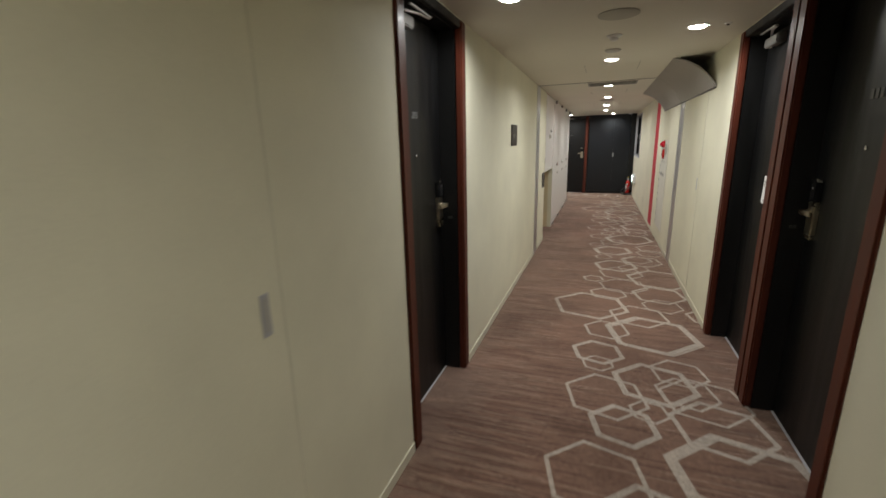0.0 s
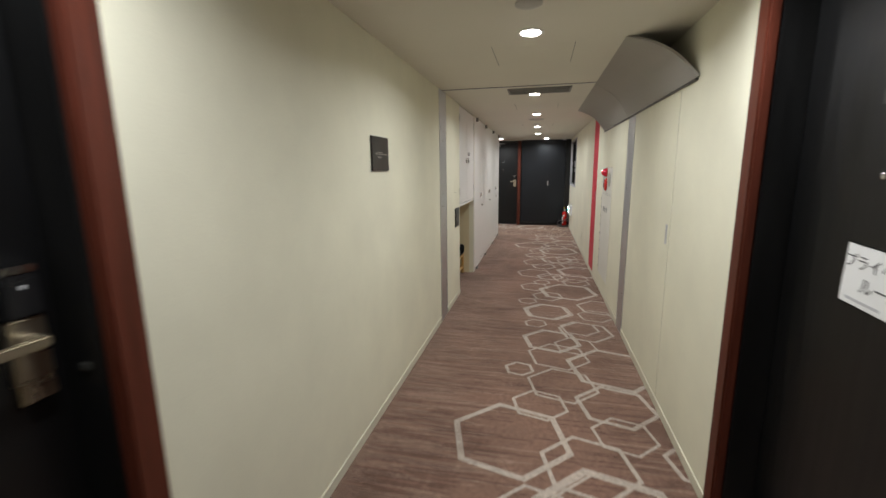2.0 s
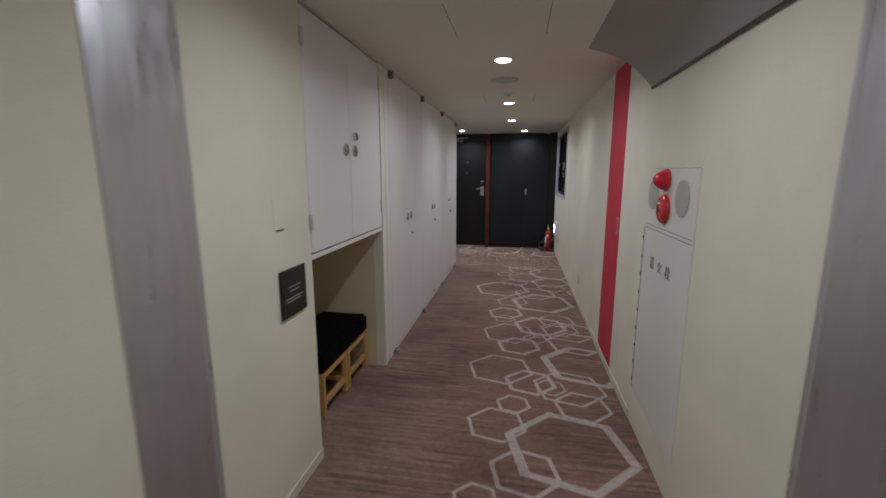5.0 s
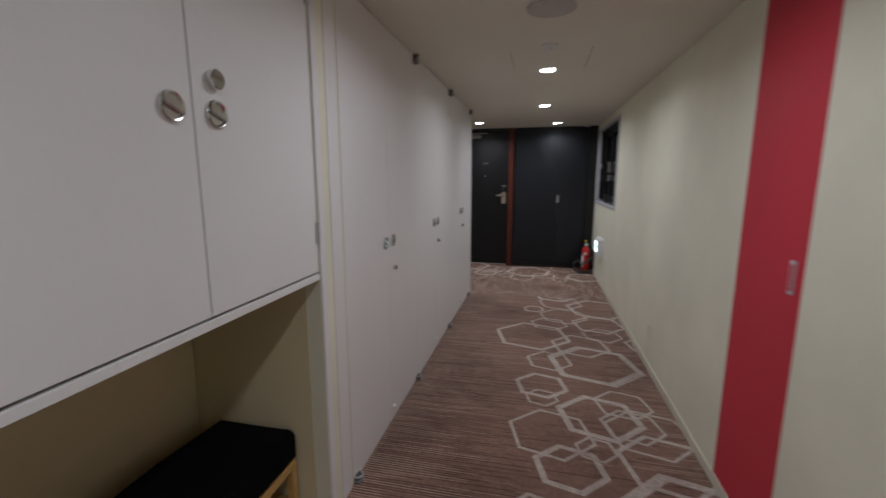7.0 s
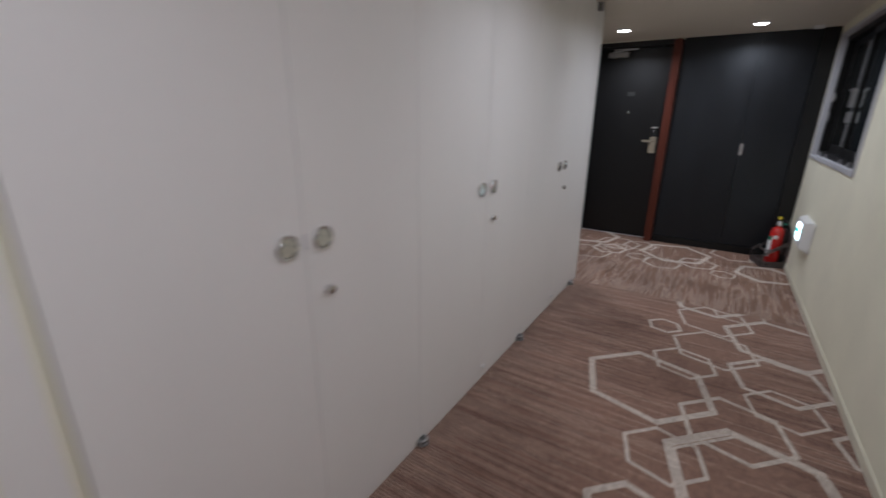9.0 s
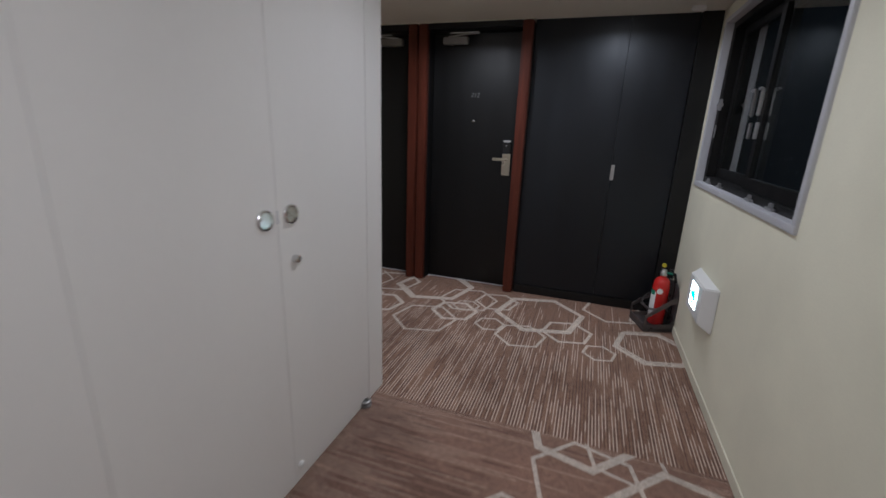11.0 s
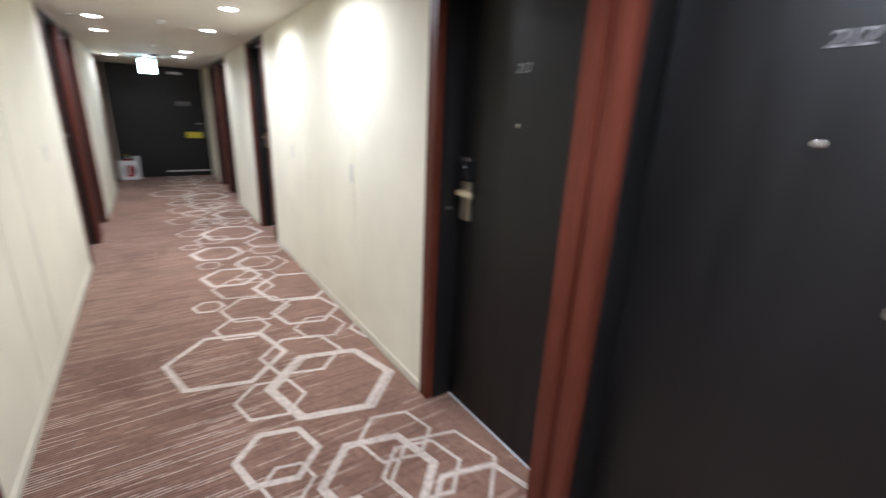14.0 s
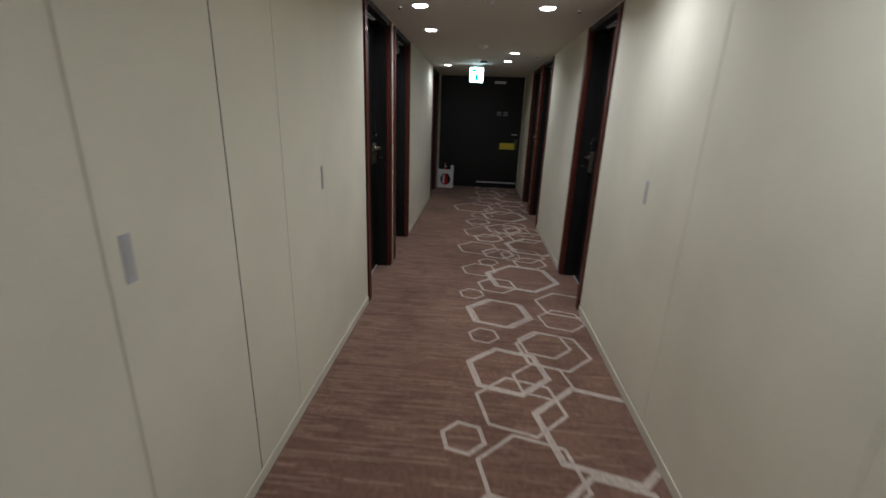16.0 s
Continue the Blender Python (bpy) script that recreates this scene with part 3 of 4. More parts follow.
# ---- downlights ----
def downlight(x, y, power=1.0, aim=None):
    d = thing("downlight", pose(x, y, CEIL), "round white recessed downlight, switched on", "ceiling light", "downlights")
    part("trim_ring", bm_lathe([(0.062, 0.0), (0.068, -0.001), (0.068, -0.004), (0.058, -0.006), (0.047, -0.002)], None, 32), M_WHITE, d, "", True)
    part("lens", bm_lathe([(0.050, -0.001), (0.050, -0.005), (0.044, -0.009), (0.030, -0.012), (0.012, -0.013)], None, 32), M_LENS, d, "glowing lens", True)
    la = bpy.data.lights.new("downlight", "AREA")
    la.shape = "DISK"
    la.size = 0.11
    la.energy = LAMP_W * power
    la.color = LAMP_COLOR
    la.spread = radians(160)
    lo = new("downlight_lamp", la)
    lo.matrix_world = pose(x, y, CEIL - 0.016)
    if aim:
        sp = bpy.data.lights.new("wallwash", "SPOT")
        sp.spot_size = radians(52)
        sp.spot_blend = 0.9
        sp.energy = 2.3
        sp.shadow_soft_size = 0.03
        sp.color = LAMP_COLOR
        so = new("wallwash_lamp", sp)
        so.matrix_world = look((x, y, CEIL - 0.05), aim)


for x, y in [(0.33, -10.72), (1.31, -9.69), (0.823, -8.75), (0.823, -5.26), (0.823, -3.5), (0.823, -1.95), (1.02, -0.45), (0.823, -6.85)]:
    downlight(x, y)
downlight(-0.05, -0.66, 1.5)
downlight(0.9, -13.7, 1.35)
downlight(-2.25, -0.43, 0.85, (-2.28, 0.0, 1.72))
downlight(-3.64, -0.42, 0.8, (-3.66, 0.0, 1.74))
for x, y in [(-4.85, -0.435), (-4.85, -1.33), (-5.75, -1.35)]:
    downlight(x, y, 0.75)
for x, y in [(-7.09, -0.48), (-7.9, -0.51), (-8.55, -1.39)]:
    downlight(x, y, 0.42)


def ceiling_disc(name, x, y, r, mat, label, cat):
    d = thing(name, pose(x, y, CEIL), label, cat)
    part("body", bm_lathe([(r, 0), (r, -0.006), (r * 0.8, -0.012), (r * 0.3, -0.014)], None, 32), mat, d, "", True)
    return d


ceiling_disc("ceiling_speaker", 0.815, -4.64, 0.11, M_GRILLE, "round grey mesh speaker in the ceiling", "speaker")
ceiling_disc("ceiling_speaker", 0.832, -10.2, 0.11, M_BELL, "round beige mesh speaker in the ceiling", "speaker")
ceiling_disc("ceiling_cover_plate", 0.823, -9.16, 0.06, M_GRILLE, "small round grey cover plate on the ceiling", "cover plate")
for x, y in [(0.82, -4.07), (0.823, -9.67), (-4.65, -0.84), (-6.6, -0.86)]:
    d = ceiling_disc("smoke_detector", x, y, 0.05, M_WHITE, "small white smoke detector on the ceiling", "smoke detector")
    part("sensor", bm_lathe([(0.025, -0.012), (0.025, -0.03), (0.015, -0.035)], None, 20), M_WHITE, d, "", True)


# ---- niche with bench and upper cupboard ----
def flush_pull(name, parent, x, y, z):
    """Round chrome ring pull on a door that faces +x."""
    m = pose(x, y, z, 0, 90, 0)
    ring = part(name, bm_lathe([(0.0255, 0.001), (0.034, 0.0), (0.034, 0.006), (0.0315, 0.0095), (0.0285, 0.0085), (0.0255, 0.004)], m, 32), M_CHROME, parent, "round chrome pull", True)
    part("pull_cup", bm_lathe([(0.0256, 0.0012), (0.0256, 0.0026), (0.012, 0.0016), (0.003, 0.0014)], m, 24), M_PIVOT, ring, "dull recessed cup", True)
    grip = bm_boxes([(0.0035, -0.0275, -0.0065, 0.0135, 0.0275, 0.0065)], 0.003)
    bmesh.ops.transform(grip, matrix=pose(x, y, z, -20, 0, 0), verts=grip.verts[:])
    part("pull_bar", grip, M_CHROME, ring, "", True)


def turn_lock(parent, x, y, z, r=0.014):
    part("lock", bm_lathe([(r, 0), (r, 0.016), (r * 0.85, 0.019), (r * 0.4, 0.0195)], pose(x, y, z, 0, 90, 0), 20), M_CHROME, parent, "small chrome lock", True)


def pivot_clip(parent, y, z, leaves):
    """Stacked round hinge leaves on a dark pin, standing proud of the doors."""
    core = part("pivot_hinge", bm_lathe([(0.017, 0.0), (0.017, 0.0195 * leaves - 0.007)], pose(0.008, y, z), 18), M_DARKGREY, parent, "worn steel pivot hinge", True)
    for k in range(leaves):
        z0_ = z + 0.001 + 0.0195 * k
        part("hinge_leaf", bm_lathe([(0.025, 0), (0.028, 0.002), (0.028, 0.009), (0.025, 0.011)], pose(0.008, y, z0_), 22), M_PIVOT, core, "", True)


def upper_cupboard():
    y0, y1 = NICHE[0] + 0.004, NICHE[1] - 0.004
    seam = -5.885
    c = thing("upper_cupboard", pose(0, 0, 0), "white laminate double-door cupboard above the bench niche", "cupboard")
    part("body", bm_boxes([(-0.58, y0, 1.056, -0.024, y0 + 0.02, CEIL - 0.003), (-0.58, y1 - 0.02, 1.056, -0.024, y1, CEIL - 0.003), (-0.58, y0, 1.030, -0.020, y1, 1.048), (-0.58, y0, CEIL - 0.03, -0.024, y1, CEIL - 0.003)], 0.001), M_CAB, c)
    part("bottom_rail", bm_boxes([(-0.019, y0, 1.030, 0.001, y1, 1.0535)], 0.0015), M_CAB, c)
    for a, b, near in ((y0 + 0.003, seam - 0.002, True), (seam + 0.002, y1 - 0.0014, False)):
        d = part("cupboard_door", bm_boxes([(-0.022, a, 1.061, 0.0, b, CEIL - 0.012)], 0.002), M_CAB, c)
        ky = seam - 0.062 if near else seam + 0.070
        flush_pull("ring_pull", d, 0.0, ky, 1.560)
        if not near:
            turn_lock(d, 0.0, ky, 1.641, 0.024)
        hy = a if near else b
        for hz in (1.205, 2.02):
            part("hinge", bm_boxes([(-0.003, hy - 0.014, hz - 0.04, 0.006, hy + 0.014, hz + 0.04)], 0.002), M_STEEL, d, "steel butt hinge")


upper_cupboard()
structure("wall_niche", bm_boxes([(-0.62, NICHE[0] - 0.19, 0, -T, NICHE[0], 1.5), (-0.62, NICHE[1], 0, -T, -5.13, 1.5)]), M_NICHE, "cream side walls of the bench niche with warm shade in their colour")
structure("wall_niche_lining", bm_boxes([(-0.598, NICHE[1] - 0.003, 0, -0.062, NICHE[1] - 0.0002, 1.028), (-0.598, NICHE[0] + 0.0002, 0, -0.03, NICHE[0] + 0.003, 1.028)]), M_NICHE, "cream papered cheeks of the bench niche with warm shade in their colour")
jamb = thing("niche_jamb_trim", pose(0, 0, 0), "white painted upright trim beside the bench niche", "trim", "", "structure")
part("upright", bm_boxes([(-0.06, NICHE[1] + 0.001, 0, 0.006, NICHE[1] + 0.045, CEIL - 0.003)], 0.003), M_CAB, jamb)
part("upright", bm_boxes([(-0.02, NICHE[1] + 0.10, 0, 0.003, NICHE[1] + 0.19, CEIL - 0.003)], 0.003), M_CAB, jamb)


def bench():
    b = thing("bench", pose(0, 0, 0), "low pine-frame bench with a black cushion in the niche", "bench")
    for a, e in ((-6.09, -5.735), (-5.72, -5.365)):
        for x, yy in ((-0.165, a), (-0.165, e - 0.032), (-0.47, a), (-0.47, e - 0.032)):
            part("leg", bm_boxes([(x, yy, 0, x + 0.03, yy + 0.032, 0.275)], 0.003), M_PINE, b, "yellow pine leg")
        for z in (0.245, 0.075):
            part("front_rail", bm_boxes([(-0.163, a + 0.032, z, -0.137, e - 0.032, z + 0.03)], 0.002), M_PINE, b)
        part("back_rail", bm_boxes([(-0.468, a + 0.032, 0.245, -0.442, e - 0.032, 0.275)], 0.002), M_PINE, b)
        for yy in (a + 0.003, e - 0.029):
            for z in (0.245, 0.075):
                part("side_rail", bm_boxes([(-0.44, yy, z, -0.165, yy + 0.026, z + 0.03)], 0.002), M_PINE, b)
        part("seat_board", bm_boxes([(-0.47, a + 0.004, 0.2755, -0.135, e - 0.004, 0.284)], 0.002), M_PINE, b)
    bm = bm_boxes([(-0.485, -6.10, 0.285, -0.128, -5.358, 0.418)])
    bmesh.ops.subdivide_edges(bm, edges=bm.edges[:], cuts=6, use_grid_fill=True)
    for v in bm.verts:
        if v.co.z > 0.395:
            v.co.z += 0.012 * math.sin((v.co.y + 6.1) / 0.742 * math.pi) - 0.006 * abs(math.sin((v.co.y + 5.73) * 4))
            v.co.z += 0.003 * noise.noise(v.co * 9)
    bmesh.ops.bevel(bm, geom=[e for e in bm.edges if e.calc_face_angle(0) > 1.0], offset=0.022, segments=3, affect="EDGES", clamp_overlap=True)
    part("cushion", bm, M_FELT, b, "thick black fabric cushion", True)


bench()


# ---- tall white cupboards ----
def tall_cupboard(y0, y1, label):
    c = thing("tall_cupboard", pose(0, y0, 0), label, "cupboard", "tall white cupboards")
    w = y1 - y0
    seam = w / 2 + 0.01
    part("body", bm_boxes([(-0.58, 0.001, 0.0, -0.024, 0.02, CEIL - 0.004), (-0.58, w - 0.02, 0, -0.024, w - 0.001, CEIL - 0.004), (-0.05, 0.02, 0.0, -0.024, w - 0.02, 0.04), (-0.05, 0.02, CEIL - 0.04, -0.024, w - 0.02, CEIL - 0.004)], 0.001), M_CAB, c)
    part("plinth", bm_boxes([(-0.022, 0.002, 0.0, -0.004, w - 0.002, 0.0245)], 0.001), M_CAB, c)
    for a, b, near in ((0.0006, seam - 0.0008, True), (seam + 0.0008, w - 0.0006, False)):
        d = part("cupboard_door", bm_boxes([(-0.022, a, 0.026, 0.0, b, CEIL - 0.0045)], 0.0006), M_CAB, c)
        ky = seam - 0.058 if near else seam + 0.062
        flush_pull("ring_pull", d, 0.0, ky, 1.062)
        if not near:
            turn_lock(d, 0.0, seam + 0.07, 0.905)
    part("magnet_catch", bm_boxes([(0.0, seam - 0.004, 1.04, 0.002, seam + 0.004, 1.085)], 0.0005), M_GREY, c)
    part("door_stop", bm_lathe([(0.012, 0), (0.012, 0.012), (0.006, 0.016)], pose(0, seam + 0.03, 0.075, 0, 90, 0), 14), M_WHITE, c, "", True)
    return c


CUPS = [-5.135, -4.065, -2.975, -1.80]
made = []
for a, b in zip(CUPS, CUPS[1:]):
    made.append(tall_cupboard(a, b, "tall white laminate double-door cupboard with chrome pulls"))
for y, c in zip(CUPS, made + [made[-1]]):
    dy = y - c.matrix_world.translation.y
    dy += 0.035 if y == CUPS[0] else (-0.05 if y == CUPS[-1] else 0)
    pivot_clip(c, dy, 0.002, 2)
    pivot_clip(c, dy, CEIL - 0.054, 3)
structure("wall_cupboard_end", bm_boxes([(-0.66, -1.797, 0, -0.001, SY + 0.001, CEIL - 0.003)], 0.003), M_CAB, "white laminate end panel of the cupboard row")


# ---- plates, plaques, panels ----
def plaque(name, y0, y1, z0, z1, label, bars):
    p = thing(name, pose(0, (y0 + y1) / 2, (z0 + z1) / 2, 0, 0, 90), label, "sign")
    w, h = (y1 - y0) / 2, (z1 - z0) / 2
    part("plate", bm_boxes([(-w, -0.012, -h, w, -0.001, h)], 0.002), M_PLAQUE, p)
    part("backing", bm_boxes([(-w - 0.002, -0.005, -h - 0.004, w + 0.002, 0.0, -h + 0.004)], 0.001), M_GREY, p)
    for x0, x1, zc, hh in bars:
        part("lettering", bm_boxes([(x0 * w, -0.0128, zc * h - hh, x1 * w, -0.012, zc * h + hh)]), M_PLAQUE_TEXT, p, "pale small lettering")


plaque("wall_sign", -9.008, -8.755, 1.452, 1.640, "dark rectangular sign plate with a pale line of lettering", [(-0.6, -0.4, 0.0, 0.006), (-0.36, 0.15, 0.08, 0.003), (-0.36, 0.8, -0.02, 0.003), (-0.4, 0.05, -0.2, 0.004)])
plaque("wall_sign", -6.690, -6.488, 0.832, 1.037, "dark square notice plate with pale lettering by the niche", [(-0.5, 0.5, 0.25, 0.003), (-0.35, 0.35, 0.08, 0.003), (-0.75, 0.65, -0.22, 0.003), (-0.7, 0.5, -0.34, 0.003)])
ic = thing("wall_switch_cover", pose(0, -6.66, 1.27, 0, 0, 90), "cream switch cover plate on the wall", "switch")
part("cover", bm_boxes([(-0.035, -0.002, -0.06, 0.035, 0, 0.06)], 0.0008), M_WALL, ic)
part("lip", bm_boxes([(-0.02, -0.006, -0.0632, 0.034, -0.001, -0.0608)], 0.0005), M_DARKGREY, ic)


def access_panel(m, w, z0, z1, px, label, pz=1.065, gaps=True):
    p = thing("access_panel", m, label, "panel", "access panels", "structure")
    d = part("panel_leaf", bm_boxes([(0, -0.003, z0, w, 0.001, z1)], 0.0008), M_WALL, p)
    for e in (-0.003, w + 0.001) if gaps else (px,):
        part("shadow_gap", bm_boxes([(e, -0.0022 if gaps else -0.0034, z0 if gaps else 1.13, e + (0.002 if gaps else 0.0012), 0.001, z1)]), M_SEAM, p)
    if px is None:
        return
    pl = part("pull_plate", bm_boxes([(px - 0.016, -0.0055, pz - 0.058, px + 0.016, -0.002, pz + 0.058)], 0.0015), M_GREY, p, "small grey pull plate")
    part("pull_recess", bm_boxes([(px - 0.009, -0.0062, pz - 0.045, px + 0.009, -0.005, pz + 0.045)], 0.0008), M_GRILLE, pl)


# west wall by the first camera place, east wall, and the side hall
access_panel(pose(0, -13.05, 0, 0, 0, 90), 0.93, H_B + 0.004, CEIL - 0.004, 0.865, "flush cream access panel with a grey pull")
access_panel(pose(RX, -8.10, 0, 0, 0, -90), 0.45, H_B + 0.004, 1.86, 0.40, "flush cream access panel with a grey pull")
access_panel(pose(-2.288, SY, 0, 0, 0, 180), 0.486, H_B + 0.004, CEIL - 0.004, 0.058, "flush cream access panel with a grey pull", 1.09)
access_panel(pose(-2.779, SY, 0, 0, 0, 180), 0.384, H_B + 0.004, CEIL - 0.004, None, "flush cream blank access panel", 1.09)
access_panel(pose(-3.168, SY, 0, 0, 0, 180), 0.48, H_B + 0.004, CEIL - 0.004, 0.435, "flush cream access panel with a grey pull", 1.10)
structure("trim_panel_gap", bm_boxes([(-2.7772, SY, H_B + 0.004, -2.7758, SY + 0.0038, CEIL - 0.004)]), M_DARKGREY, "dark gap between two access panels", "trim")
access_panel(pose(-2.855, 0, 0), 0.565, H_B + 0.004, CEIL - 0.004, 0.53, "flush cream access panel with a grey pull", 1.075, False)
access_panel(pose(-3.75, 0, 0), 0.5, H_B + 0.004, CEIL - 0.004, 0.05, "flush cream access panel with a grey pull", 1.09, False)

# ---- red stripe and hydrant cabinet on the east wall ----
structure("wall_stripe_red", bm_boxes([(RX - 0.0025, -5.205, H_B + 0.001, RX + 0.001, -4.752, CEIL - 0.001)]), M_RED_PAINT, "red painted band from skirting to ceiling")
sw = thing("wall_pull_plate", pose(RX - 0.0025, -5.15, 1.075, 0, 0, -90), "small grey recessed pull plate on the red band", "plate")
part("plate", bm_boxes([(-0.016, -0.004, -0.058, 0.016, 0, 0.058)], 0.001), M_GREY, sw)
part("recess", bm_boxes([(-0.009, -0.005, -0.045, 0.009, -0.0035, 0.045)], 0.0008), M_RED_PAINT, sw)
outlet = thing("wall_outlet", pose(RX, -3.484, 0.281, 0, 0, -90), "small cream outlet plate low on the wall", "outlet")
part("plate", bm_boxes([(-0.03, -0.006, -0.055, 0.03, 0, 0.055)], 0.002), M_WALL, outlet)
part("socket", bm_boxes([(-0.012, -0.008, -0.02, 0.012, -0.005, 0.02)], 0.001), M_WHITE, outlet)


def hydrant_cabinet():
    """Local x runs toward the hall's start, y into the wall."""
    h = thing("fire_hydrant_cabinet", pose(RX, -5.785, 0, 0, 0, -90), "cream flush fire hydrant cabinet with red alarm lamp", "fire cabinet")
    w = 0.65
    part("frame", bm_boxes([(-0.004, -0.0043, 0.20, 0.0095, 0.01, 1.453), (w - 0.0095, -0.0043, 0.20, w + 0.004, 0.01, 1.453), (0.0095, -0.0043, 1.4485, w - 0.0095, 0.01, 1.453), (0.0095, -0.0043, 0.20, w - 0.0095, 0.01, 0.2135)]), M_CABINET, h)
    up = part("alarm_panel", bm_boxes([(0.0096, -0.0045, 1.172, w - 0.0096, 0.008, 1.4482)], 0.0005), M_CABINET, h)
    lo = part("cabinet_door", bm_boxes([(0.014, -0.0045, 0.214, w - 0.010, 0.008, 1.150)], 0.0005), M_CABINET, h)
    part("gap", bm_boxes([(0.0096, -0.002, 1.150, w - 0.0096, 0.006, 1.172)]), M_DARKGREY, h)
    part("gap_rail", bm_boxes([(0.0096, -0.0044, 1.1533, w - 0.0096, 0.004, 1.1687)], 0.001), M_CABINET, h)
    part("hinge_strip", bm_boxes([(-0.006, -0.006, 0.214, 0.0138, 0.004, 1.149)], 0.001), M_GRILLE, h, "long grey hinge strip")
    part("top_line", bm_boxes([(0.0, -0.0045, 1.4535, w, -0.001, 1.4550)]), M_DARKGREY, h)
    for k in range(9):
        z = 0.27 + k * 0.103
        part("hinge_knuckle", bm_boxes([(-0.002, -0.010, z - 0.009, 0.011, -0.005, z + 0.009)], 0.002), M_DARKGREY, lo, "dark hinge knuckle")
    lamp = part("alarm_lamp", bm_lathe([(0.048, 0), (0.048, 0.008), (0.044, 0.024), (0.036, 0.038), (0.026, 0.050), (0.014, 0.058), (0.004, 0.061)], pose(0.297, -0.007, 1.402, 90), 32), M_RED_LENS, up, "red dome alarm lamp", True)
    part("lamp_base", bm_lathe([(0.052, 0), (0.052, 0.006), (0.048, 0.008)], pose(0.297, -0.007, 1.402, 90), 32), M_RED, lamp, "", True)
    btn = part("call_button", bm_lathe([(0.069, 0), (0.069, 0.008), (0.064, 0.016), (0.050, 0.023), (0.030, 0.027), (0.01, 0.028)], pose(0.30, -0.007, 1.268, 90), 32), M_RED, up, "red round call point", True)
    part("button_face", bm_boxes([(0.288, -0.0375, 1.248, 0.312, -0.0335, 1.274)], 0.002), M_INK, btn, "dark press window")
    part("button_label", bm_boxes([(0.284, -0.036, 1.291, 0.318, -0.031, 1.299)]), M_PAPER, btn)
    for x in (0.115, 0.50):
        part("bell_grille", bm_lathe([(0.077, 0), (0.077, 0.002), (0.073, 0.003), (0.03, 0.0032)], pose(x, -0.0065, 1.328, 90), 36), M_BELL, up, "round beige bell grille", True)
    for k, ch in enumerate("\u6d88\u706b\u6813"):
        text_part("lettering", ch, 0.066, M_LETTER, lo, pose(0.18 + k * 0.115, -0.0052, 0.982, 90), "raised metal character", 0.002)
    part("mark", bm_boxes([(0.045, -0.008, 1.28, 0.055, -0.006, 1.315)]), M_GREY, up)


hydrant_cabinet()

# ---- window at the hall's end ----
y0, y1, z0, z1 = WINDOW
win = thing("window_1", pose(RX, y0, 0), "dark-framed sliding window with pale trim, night outside", "window", "", "structure")
w = y1 - y0
part("window_trim", bm_boxes([(-0.012, 0, z0 - 0.002, 0.034, w, z0 + 0.03), (-0.012, 0, z1 - 0.03, 0.034, w, z1), (-0.012, 0, z0 + 0.03, 0.034, 0.035, z1 - 0.03), (-0.012, w - 0.035, z0 + 0.03, 0.034, w, z1 - 0.03)], 0.003), M_GREY, win, "pale grey-lilac trim")
part("window_frame", bm_boxes([(0.035, 0.002, z0 + 0.002, T + 0.01, w - 0.002, z0 + 0.065), (0.035, 0.002, z1 - 0.065, T + 0.01, w - 0.002, z1 - 0.002), (0.035, 0.002, z0 + 0.065, T + 0.01, 0.075, z1 - 0.065), (0.035, w - 0.075, z0 + 0.065, T + 0.01, w - 0.002, z1 - 0.065)], 0.003), M_DARK, win, "dark bronze frame")
mid = w / 2
for k, (a, b, x) in enumerate(((0.076, mid + 0.03, 0.052), (mid - 0.03, w - 0.076, 0.088))):
    s = part("sash", bm_boxes([(x, a, z0 + 0.066, x + 0.03, b, z0 + 0.125), (x, a, z1 - 0.115, x + 0.03, b, z1 - 0.066), (x, a, z0 + 0.125, x + 0.03, a + 0.055, z1 - 0.115), (x, b - 0.055, z0 + 0.125, x + 0.03, b, z1 - 0.115)], 0.003), M_DARK, win, "dark bronze sash")
    pane = part("pane", bm_boxes([(x + 0.012, a + 0.05, z0 + 0.12, x + 0.017, b - 0.05, z1 - 0.11)]), M_GLASS, s)
    pane.visible_shadow = False
for y in (mid + 0.01, mid + 0.11):
    hd = part("window_handle", bm_boxes([(0.034, y - 0.008, 1.47, 0.052, y + 0.008, 1.60)], 0.004), M_STEEL, win, "silver latch")
    part("latch_arm", bm_boxes([(0.022, y - 0.03, 1.588, 0.036, y + 0.010, 1.603)], 0.003), M_STEEL, hd)
    part("latch_plate", bm_boxes([(0.036, y - 0.028, 1.36, 0.052, y - 0.010, 1.44)], 0.003), M_STEEL, hd)
far = part("window_handle", bm_boxes([(0.022, w - 0.09, 1.555, 0.05, w - 0.035, 1.575), (0.022, w - 0.10, 1.53, 0.04, w - 0.08, 1.60)], 0.003), M_STEEL, win, "silver latch")
part("latch_plate", bm_boxes([(0.03, w - 0.085, 1.36, 0.036, w - 0.07, 1.44)], 0.002), M_STEEL, far)
for y in (0.35, 0.62, 1.15, 1.42):
    part("sill_catch", bm_boxes([(0.014, y - 0.04, z0 + 0.031, 0.034, y + 0.04, z0 + 0.043), (0.018, y - 0.014, z0 + 0.043, 0.032, y + 0.014, z0 + 0.062)], 0.003), M_STEEL, win, "silver catch")
# added sheet: its dark teal colour gives the night darkness behind the panes
structure("backdrop_night", bm_boxes([(RX + 1.6, -4.0, -0.5, RX + 1.7, 2.0, 3.5)]), M_NIGHT, "plain dark teal sheet added outside the window for the night", "backdrop")


